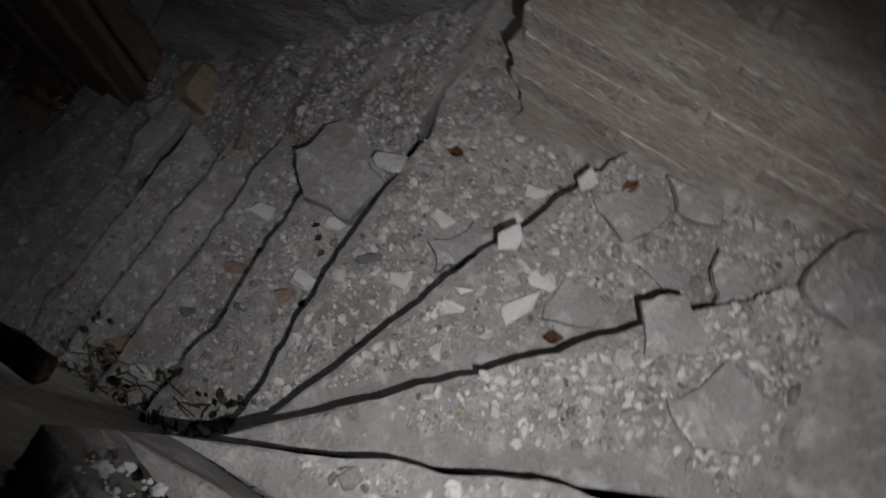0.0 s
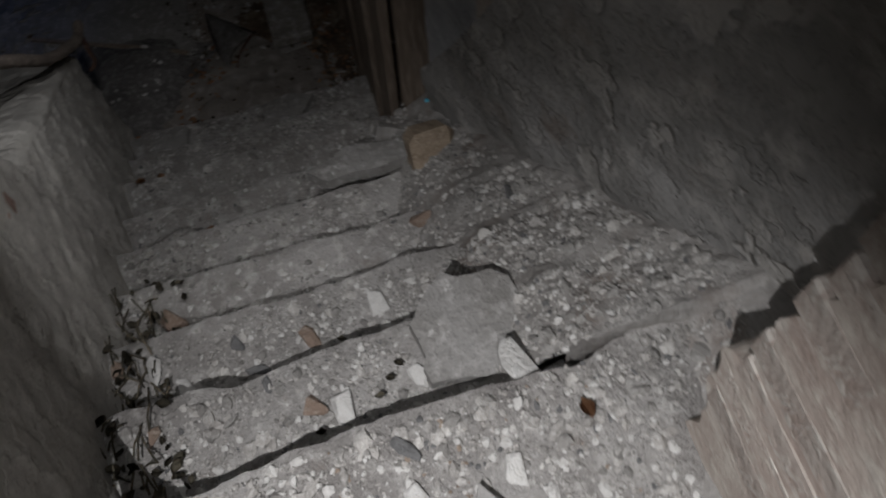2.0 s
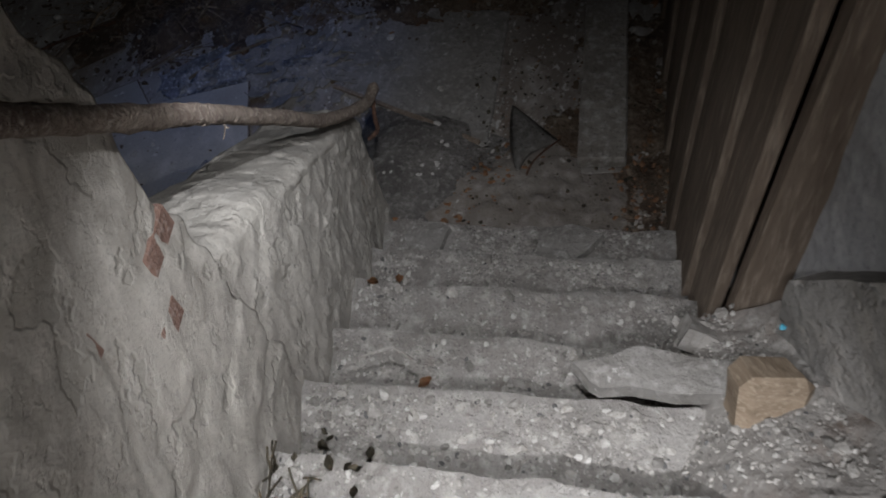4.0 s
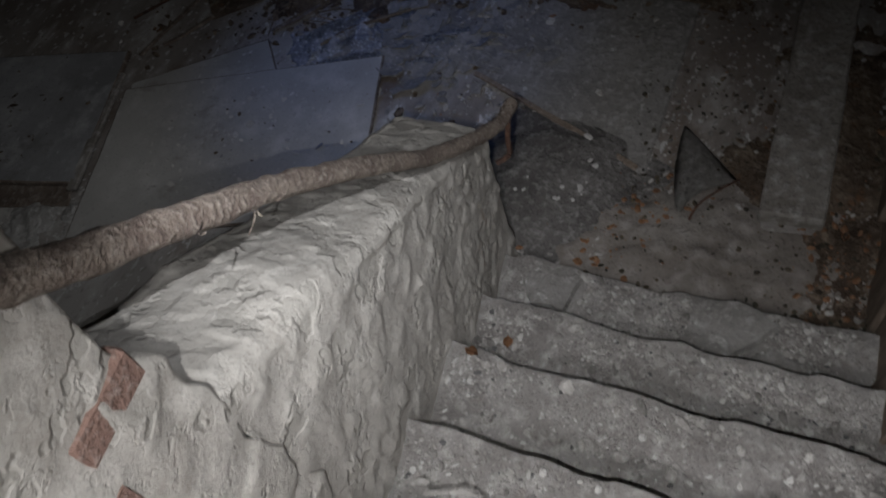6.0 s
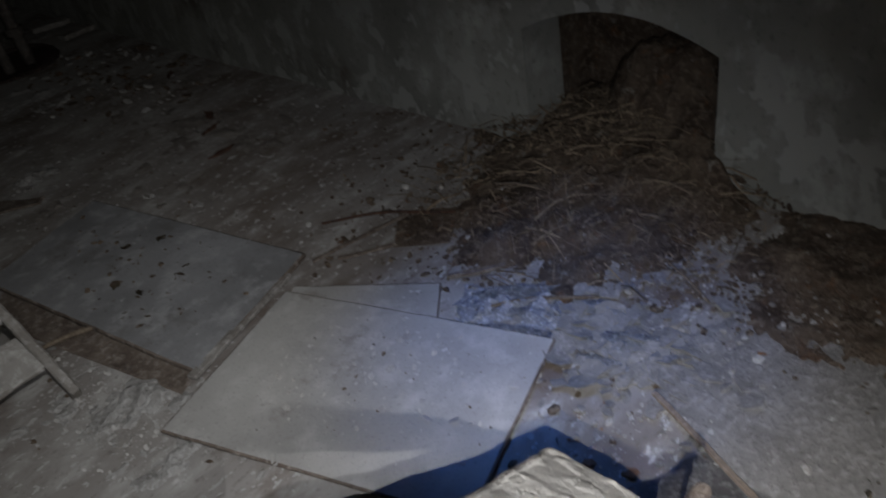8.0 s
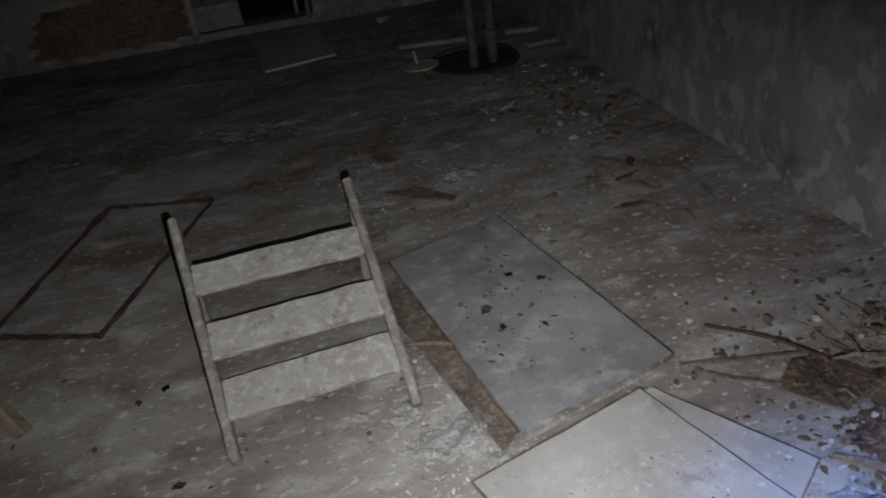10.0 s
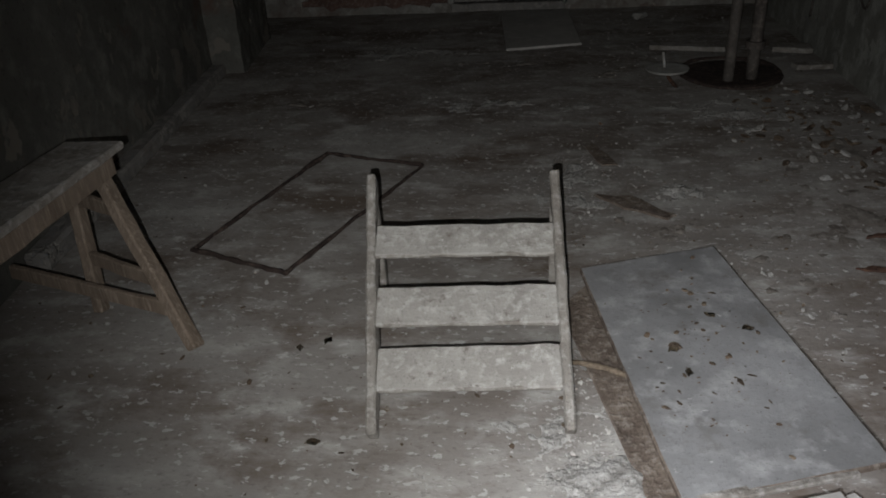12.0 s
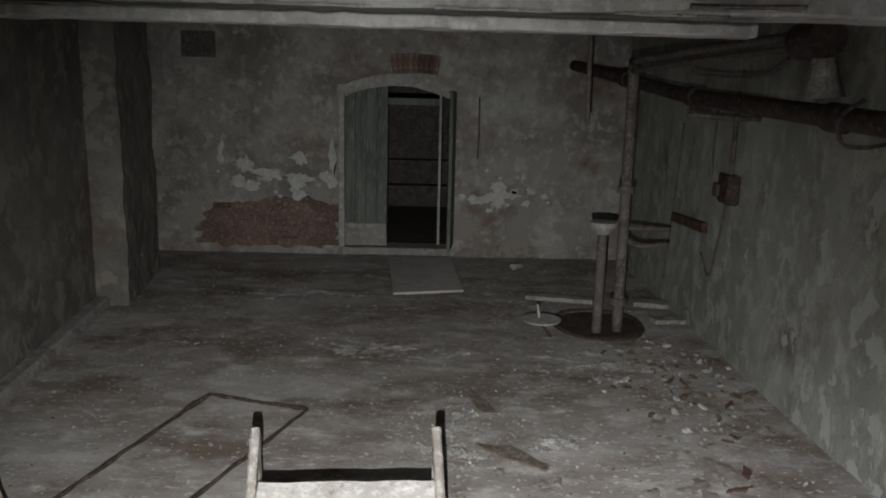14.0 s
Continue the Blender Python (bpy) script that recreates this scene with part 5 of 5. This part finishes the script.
# ---- far end: doorway ----
sheet("door_board", ((0.36, 8.06), (1.112, 8.24), (1.004, 9.98), (0.20, 9.88)), 0.022, 0.025, BOARD, "grey board laid as a mat before the doorway", "board")
doorway = thing("door_1", "arched double door of green-grey boards, one leaf open", "door", kind="structure")
leaf = part("door_leaf", box(bmesh.new(), (0.56, 0.03, 1.6), pose(-0.13, YF + 0.10, 1.2), 0.004), DOORMAT, doorway, "closed green-grey board leaf")
for i in range(4):
    x = -0.41 + 0.14 * (i + 0.5)
    top = door_arch(x - DX0) - 0.05
    bm = bmesh.new()
    box(bm, (0.134, 0.03, top - 0.14), pose(x, YF + 0.066, (top + 0.14) / 2), 0.004, 0.003, 8)
    part("board", bm, DOORMAT, leaf)
bm = bmesh.new()
box(bm, (0.56, 0.02, 0.30), pose(-0.13, YF + 0.03, 0.27), 0.004, 0.006, 6)
part("kick_panel", bm, RENDER, doorway, "flaking pale foot of the leaf")
bm = bmesh.new()
box(bm, (0.045, 0.55, 1.98), pose(0.99, YF - 0.29, 1.17, 0, 0, -6), 0.006, 0.004, 8)
part("door_leaf", bm, DOORMAT, doorway, "open green-grey board leaf")
for x, w in ((-0.435, 0.075), (0.835, 0.035)):
    bm = bmesh.new()
    box(bm, (w, 0.10, 2.1 if x < 0 else 2.0), pose(x, YF - 0.045, 1.17), 0.008, 0.006, 10)
    part("jamb", bm, CEIL, doorway, "pale chipped jamb")
bm = bmesh.new()
ring = []
for i in range(17):
    u = (DX1 - DX0 + 0.14) * i / 16 - 0.07
    x = DX0 + u
    zi = door_arch(max(0, min(DX1 - DX0, u))) - 0.015
    ring.append([bm.verts.new((x, YF - 0.07 + dy, zi + dz + 0.012 * nz(x, dz, 3, 7))) for dy, dz in ((0, -0.09), (0, 0.06), (0.1, 0.06), (0.1, -0.09))])
for a, b in zip(ring, ring[1:]):
    for j in range(4):
        bm.faces.new((a[j], a[(j + 1) % 4], b[(j + 1) % 4], b[j]))
bm.faces.new(ring[0])
bm.faces.new(ring[-1])
part("arch_band", bm, CEIL, doorway, "pale plaster band round the arch")
bm = bmesh.new()
box(bm, (0.75, 0.05, 0.09), pose(0.48, YF + 0.22, 2.02), 0.005)
part("transom", bm, DOORMAT, doorway)
bm = bmesh.new()
box(bm, (1.42, 0.40, 0.10), pose(0.27, YF + 0.18, 0.05), 0.012, 0.008, 8)
part("threshold", bm, RENDER, doorway, "worn stone threshold")
# Shelves share the passage's near-black, so their shade is colour as well.
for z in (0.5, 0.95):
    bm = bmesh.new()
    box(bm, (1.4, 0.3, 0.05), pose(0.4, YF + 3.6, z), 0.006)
    solid("shelf_board", bm, PIPE_AND_SHADE, "plank shelf in the passage, its shade put into near-black colour", "shelf", "passage shelves")

# bricks laid bare round the door and at the wall foot
bmk = bmesh.new()
box(bmk, (0.240, 0.03, 0.071), None, 0.006, 0.003)
course = mesh_of(bmk, "brick", FARBRICK)
far = thing("bared_brickwork", "red brickwork laid bare where the plaster fell", "bricks")


def blot(bm, x, z, w, h, y0, m=26, rag=0.9):
    """A ragged flat patch on the far wall, with a thin edge."""
    ringf = [bm.verts.new((x + 0.5 * w * math.cos(6.283 * k / m) * (1 + rag * nz(k * 1.7, x * 9, z * 5)), y0, z + 0.5 * h * math.sin(6.283 * k / m) * (1 + rag * nz(k * 1.9, x * 9, 4 + z)))) for k in range(m)]
    ringb = [bm.verts.new((v.co.x, YF + 0.01, v.co.z)) for v in ringf]
    bm.faces.new(ringf)
    for k in range(m):
        bm.faces.new((ringf[k], ringf[(k + 1) % m], ringb[(k + 1) % m], ringb[k]))


bm = bmesh.new()
for x, z, w, h in ((-1.85, 0.38, 0.9, 0.62), (-1.35, 0.42, 1.2, 0.66), (-0.85, 0.42, 0.75, 0.62)):
    blot(bm, x, z, w, h, YF - 0.042 - 0.002 * w, rag=0.35)
part("brick_bed", bm, FARBRICK, far)
for r in range(7):
    for c in range(9):
        x, z = -2.25 + c * 0.247 + (0.12 if r % 2 else 0), 0.16 + r * 0.078
        if x > -0.52 or z > 0.66 - 0.1 * abs(nz(x * 2, 3, 0)) or x < -2.35 + 0.9 * max(0, z - 0.3):
            continue
        ob = new("brick", course)
        ob.parent = far
        ob.matrix_world = pose(x, YF - 0.030 + 0.003 * random.random(), z)
for i in range(9):
    ob = new("brick", course)
    ob.parent = far
    a = (i - 4) / 4
    ob.matrix_world = pose(0.50 + 0.27 * a, YF - 0.022, 2.50 - 0.02 * a * a, 0, 90 + 8 * a, 0)
WALLPATCH = material("old_limewash", (0.46, 0.46, 0.44), (0.33, 0.33, 0.31), (0.55, 0.55, 0.53), 6, 0.95, 0.5, 40)
patches = bmesh.new()
spots = [(-1.75, 0.92, 0.30, 0.10), (-1.45, 1.08, 0.35, 0.09), (-0.95, 1.0, 0.3, 0.10), (-0.58, 0.98, 0.14, 0.2), (1.35, 0.78, 0.3, 0.12), (1.75, 0.84, 0.28, 0.10), (2.05, 0.9, 0.13, 0.1), (-2.0, 1.3, 0.1, 0.3), (-0.56, 1.3, 0.08, 0.5)]
spot_rnd = random.Random(77)
for i in range(46):
    x = spot_rnd.gauss(-1.2, 0.5) if i < 30 else spot_rnd.gauss(1.6, 0.35)
    s = 0.04 + 0.16 * spot_rnd.random() ** 2
    if (-2.2 < x < -0.55 or 1.05 < x < 2.4):
        spots.append((x, spot_rnd.gauss(1.02 if i < 30 else 0.84, 0.13), s * 1.3, s))
for i, (x, z, w, h) in enumerate(spots):
    blot(patches, x, z, w, h, YF - 0.038 - 0.0004 * (i % 30))
solid("plaster_patches", patches, WALLPATCH, "remaining white patches of limewash on the far wall", "plaster", kind="structure")

# ---- pipes ----
pipes = thing("standing_pipes", "dark iron standpipes rising from a hole in the floor", "pipes")


def run(name, pts, r, mat, parent, label="", n=6, seg=12):
    bm = bmesh.new()
    tube(bm, smooth_line(pts, n), r, seg, 0.03)
    return part(name, bm, mat, parent, label, smooth=True)


run("standpipe", [(2.49, 7.0, 0.0), (2.485, 7.0, 1.2), (2.48, 7.0, 2.44)], 0.05, PIPE_AND_SHADE, pipes)
run("standpipe", [(2.29, 6.95, 0.0), (2.29, 6.95, 0.5), (2.29, 6.95, 0.96)], 0.045, PIPE_AND_SHADE, pipes)
bm = bmesh.new()
tube(bm, [(2.29, 6.95, 0.93), (2.29, 6.95, 1.0), (2.29, 6.95, 1.04)], [0.06, 0.12, 0.125], 16)
part("funnel", bm, RENDER, pipes, "wide rusty funnel")
for z in (1.33, 0.3):
    bm = bmesh.new()
    tube(bm, [(2.486, 7.0, z - 0.03), (2.486, 7.0, z + 0.03)], 0.078, 14)
    part("flange", bm, PIPE_AND_SHADE, pipes)
run("side_pipe", [(2.5, 7.0, 0.98), (2.7, 7.02, 0.975), (2.92, 7.05, 0.97)], 0.018, PIPE_AND_SHADE, pipes)
run("side_pipe", [(2.5, 7.0, 0.90), (2.62, 7.0, 0.82), (2.92, 7.05, 0.83)], 0.022, PIPE_AND_SHADE, pipes)
over = thing("overhead_pipes", "pair of dark iron pipes crossing under the ceiling", "pipes")
run("pipe", [(2.46, 7.0, 2.44), (2.75, 6.0, 2.50), (3.0, 5.2, 2.53)], 0.035, PIPE_AND_SHADE, over)
run("pipe", [(2.46, 7.0, 2.36), (2.75, 6.0, 2.42), (3.0, 5.2, 2.46)], 0.025, PIPE_AND_SHADE, over)
run("bracket", [(2.72, 6.1, 2.42), (2.72, 6.1, 2.32), (2.95, 5.5, 2.30), (3.0, 5.2, 2.40)], 0.012, PIPE_AND_SHADE, over)
main = thing("soil_main", "thick rust-brown cast iron main sloping along the wall", "pipe")
run("main_pipe", [(2.52, 10.15, 2.52), (2.74, 8.4, 2.33), (2.93, 6.8, 2.16), (3.0, 5.2, 2.08), (3.02, 3.9, 2.02), (3.03, 2.4, 1.95)], 0.066, LAG, main)
for p, q in (((2.74, 8.4, 2.33), (2.755, 8.28, 2.318)), ((2.93, 6.8, 2.16), (2.936, 6.66, 2.152)), ((3.01, 4.6, 2.05), (3.012, 4.46, 2.043))):
    bm = bmesh.new()
    tube(bm, [p, q], 0.085, 16)
    part("socket", bm, LAG, main)
run("strap", [(3.02, 4.3, 2.15), (2.90, 4.3, 2.05), (2.93, 4.3, 1.92), (3.05, 4.3, 1.90), (3.22, 4.3, 1.93)], 0.012, PIPE_AND_SHADE, main)
fan = thing("flue_drum", "rusty drum with a conical sheet-metal flue", "flue")
bm = bmesh.new()
tube(bm, [(3.04, 5.12, 2.50), (3.04, 5.0, 2.50), (3.04, 4.8, 2.50)], [0.115, 0.125, 0.115], 20)
part("drum", bm, LAG, fan, smooth=False)
bm = bmesh.new()
tube(bm, [(3.08, 4.9, 2.40), (3.09, 4.9, 2.28), (3.1, 4.9, 2.16)], [0.07, 0.085, 0.12], 18)
part("cone", bm, RENDER, fan, "grey conical sheet flue")
run("drop_pipe", [(2.08, 7.0, 3.04), (2.09, 7.0, 2.4), (2.10, 7.0, 1.92)], 0.022, PIPE_AND_SHADE, thing("drop_pipe_end", "dark pipe hanging from the ceiling", "pipe"))

box_ob = thing("junction_box", "rusty broken junction box with cables on the wall", "junction box")
bm = bmesh.new()
box(bm, (0.10, 0.26, 0.24), pose(3.17, 6.42, 1.42), 0.015, 0.02, 4)
part("case", bm, LAG, box_ob)
bm = bmesh.new()
box(bm, (0.05, 0.10, 0.10), pose(3.11, 6.50, 1.40), 0.01, 0.01)
part("switch", bm, PIPE_AND_SHADE, box_ob)
run("conduit", [(3.18, 6.40, 1.52), (3.18, 6.40, 1.85), (3.18, 6.40, 2.16)], 0.02, PIPE_AND_SHADE, box_ob)
run("cable", [(3.18, 6.45, 1.30), (3.18, 6.55, 0.95), (3.19, 6.72, 0.62), (3.19, 6.95, 0.78)], 0.009, PIPE_AND_SHADE, box_ob)
run("cable", [(3.2, 6.85, 2.2), (3.2, 6.9, 1.8), (3.2, 6.88, 1.5)], 0.008, PIPE_AND_SHADE, box_ob)
wallbar = thing("wall_bracket", "rusty flat bracket fixed to the wall", "bracket")
bm = bmesh.new()
beam_between(bm, (3.17, 7.75, 0.98), (3.17, 6.85, 1.02), 0.05, 0.09, 0.006, 0.006, 8)
part("bar", bm, RUST, wallbar)
run("cable", [(3.2, 7.75, 1.9), (3.2, 7.85, 1.2), (3.2, 8.0, 0.3)], 0.010, PIPE_AND_SHADE, wallbar)
run("wall_cable", [(1.33, YF - 0.02, 2.1), (1.335, YF - 0.02, 1.7), (1.33, YF - 0.02, 1.32)], 0.012, PIPE_AND_SHADE, thing("hanging_cable", "short dark cable on the far wall", "cable"))
run("pipe_support", [(3.2, 6.0, 2.0), (2.95, 6.0, 2.0), (2.7, 6.15, 2.02)], 0.02, PIPE_AND_SHADE, thing("pipe_hanger", "dark iron hanger under the main", "hanger"))

# floor pit with boards about it
pit = thing("floor_pit", "rusty pit edge in the floor round the pipes", "pit", kind="structure")
bm = bmesh.new()
tube(bm, [(2.35 + 0.42 * math.cos(a), 7.2 + 0.5 * math.sin(a), 0.012 + 0.012 * nz(a, 0, 0)) for a in [i * 0.3307 for i in range(20)]], 0.018, 7, 0.6)
part("pit_rim", bm, LAG, pit)
# Flat disc at floor level; its dark colour stands for the shaded hole.
bm = bmesh.new()
tube(bm, [(2.35, 7.2, 0.005), (2.35, 7.2, 0.012)], [0.42, 0.40], 24)
part("pit_cover", bm, LAG, pit, "flat rust-brown disc painting the pit's dark hole")
for a, b, w in (((1.76, 8.0, 0.06), (2.44, 7.85, 0.06), 0.14), ((2.85, 7.85, 0.06), (3.2, 7.8, 0.05), 0.2), ((2.88, 7.2, 0.05), (3.2, 7.25, 0.05), 0.13)):
    bm = bmesh.new()
    beam_between(bm, a, b, w, 0.045, 0.006, 0.008, 8)
    solid("plank", bm, WOOD, "short pale plank lying by the floor pit", "plank", "planks by the pit")
pan = thing("metal_pan", "pale shallow metal pan on a bent foot", "pan")
bm = bmesh.new()
tube(bm, [(1.77, 6.88, 0.10), (1.77, 6.88, 0.13), (1.77, 6.88, 0.15)], [0.06, 0.17, 0.18], 16)
part("dish", bm, CEIL, pan)
run("foot", [(1.77, 6.88, 0.10), (1.80, 6.85, 0.05), (1.85, 6.8, 0.0)], 0.015, RUST, pan)
run("handle", [(1.75, 6.9, 0.15), (1.74, 6.9, 0.22), (1.73, 6.9, 0.28)], 0.012, CEIL, pan)
lay("bowl", stone_mesh("bowl", (0.2, 0.18, 0.16), 12, CEIL), 1.80, 9.45, 0.05, "small pale broken bowl by the far wall", "bowl")
for x, y, rx, ry in ((-0.9, 9.25, 0.6, 0.10), (-0.4, 8.1, 0.8, 0.22), (0.2, 7.7, 0.5, 0.12), (-1.2, 6.5, 0.6, 0.09), (-0.3, 6.2, 0.5, 0.10), (1.5, 8.9, 0.9, 0.4), (1.3, 7.2, 0.35, 0.25), (1.4, 4.2, 0.3, 0.22), (1.9, 3.5, 0.3, 0.4), (2.5, 4.2, 0.6, 0.9), (2.9, 5.2, 0.4, 0.8)):
    mound("dirt_streak", x, y, rx, ry, 0.010, FLOORDIRT, "thin streak of dark damp dirt on the floor", n=44, rough=0.022, z0=-0.013)

# ---- beam across the ceiling ----
beam = thing("beam", "whitewashed downstand beam across the cellar ceiling", "beam", kind="structure")
bm = bmesh.new()
beam_between(bm, (-2.0, 4.15, 2.77), (3.2, 4.15, 2.77), 0.30, 0.49, 0.012, 0.008, 40)
part("beam_body", bm, CEIL, beam)
bm = bmesh.new()
beam_between(bm, (-2.0, 4.12, 2.475), (2.32, 4.12, 2.462), 0.14, 0.06, 0.008, 0.008, 40)
part("beam_lath", bm, CEIL, beam, "thin plastered lath under the beam")
for i in range(5):
    bm = bmesh.new()
    x = -1.8 + 0.85 * i
    beam_between(bm, (x, 3.985, 2.535 - 0.004 * i), (x + 0.55, 3.985, 2.532 - 0.004 * i), 0.02, 0.014, 0.003, 0.004, 10)
    part("broken_edge", bm, RENDER, beam)
bm = bmesh.new()
tube(bm, [(1.95, 3.96, 2.56), (2.2, 3.96, 2.56), (2.5, 3.96, 2.565)], 0.012, 7)
part("wire", bm, PIPE_AND_SHADE, beam, "dark wire along the beam")

# bricks of the two stair walls, under thin limewash
face_bm = [bmesh.new() for _ in range(4)]
faces = []
for i, fb in enumerate(face_bm):
    box(fb, (0.236 - 0.004 * i, 0.03, 0.064 - 0.0015 * i), None, 0.004, 0.0015, 3)
    faces.append(mesh_of(fb, "brick", LIMEBRICK))
lay_rnd = random.Random(41)
for r in range(26):
    for c in range(6):
        x, z = -1.93 + c * 0.246 + (0.123 if r % 2 else 0), 1.62 + r * 0.073
        short = 1.0
        if x > -0.6:
            x, short = -0.657, 0.5
        elif x > -0.72:
            x, short = -0.708, 0.9
        if lay_rnd.random() < 0.12:
            continue
        ob = new("brick", faces[lay_rnd.randrange(4)])
        ob.parent = wall_upper
        ob.matrix_world = pose(x, -1.0192 + 0.002 * lay_rnd.random(), z, lay_rnd.uniform(-0.8, 0.8), lay_rnd.uniform(-0.6, 0.6), lay_rnd.uniform(-0.2, 0.2)) @ Matrix.Diagonal((short, 1, 1, 1))
for r in range(24):
    for c in range(4):
        u, z = 0.12 + c * 0.246 + (0.123 if r % 2 else 0), 1.30 + r * 0.073
        if u > 0.92 or z < ledge(1.18 - u) + 0.05 or lay_rnd.random() < 0.15:
            continue
        ob = new("brick", faces[lay_rnd.randrange(4)])
        ob.parent = wall_outer
        ob.matrix_world = pose(-0.62 + 0.9402 * u + 0.0054, -1.30 + 0.3406 * u - 0.0197 + 0.002 * lay_rnd.random(), z, lay_rnd.uniform(-0.8, 0.8), lay_rnd.uniform(-0.8, 0.8), 19.9)
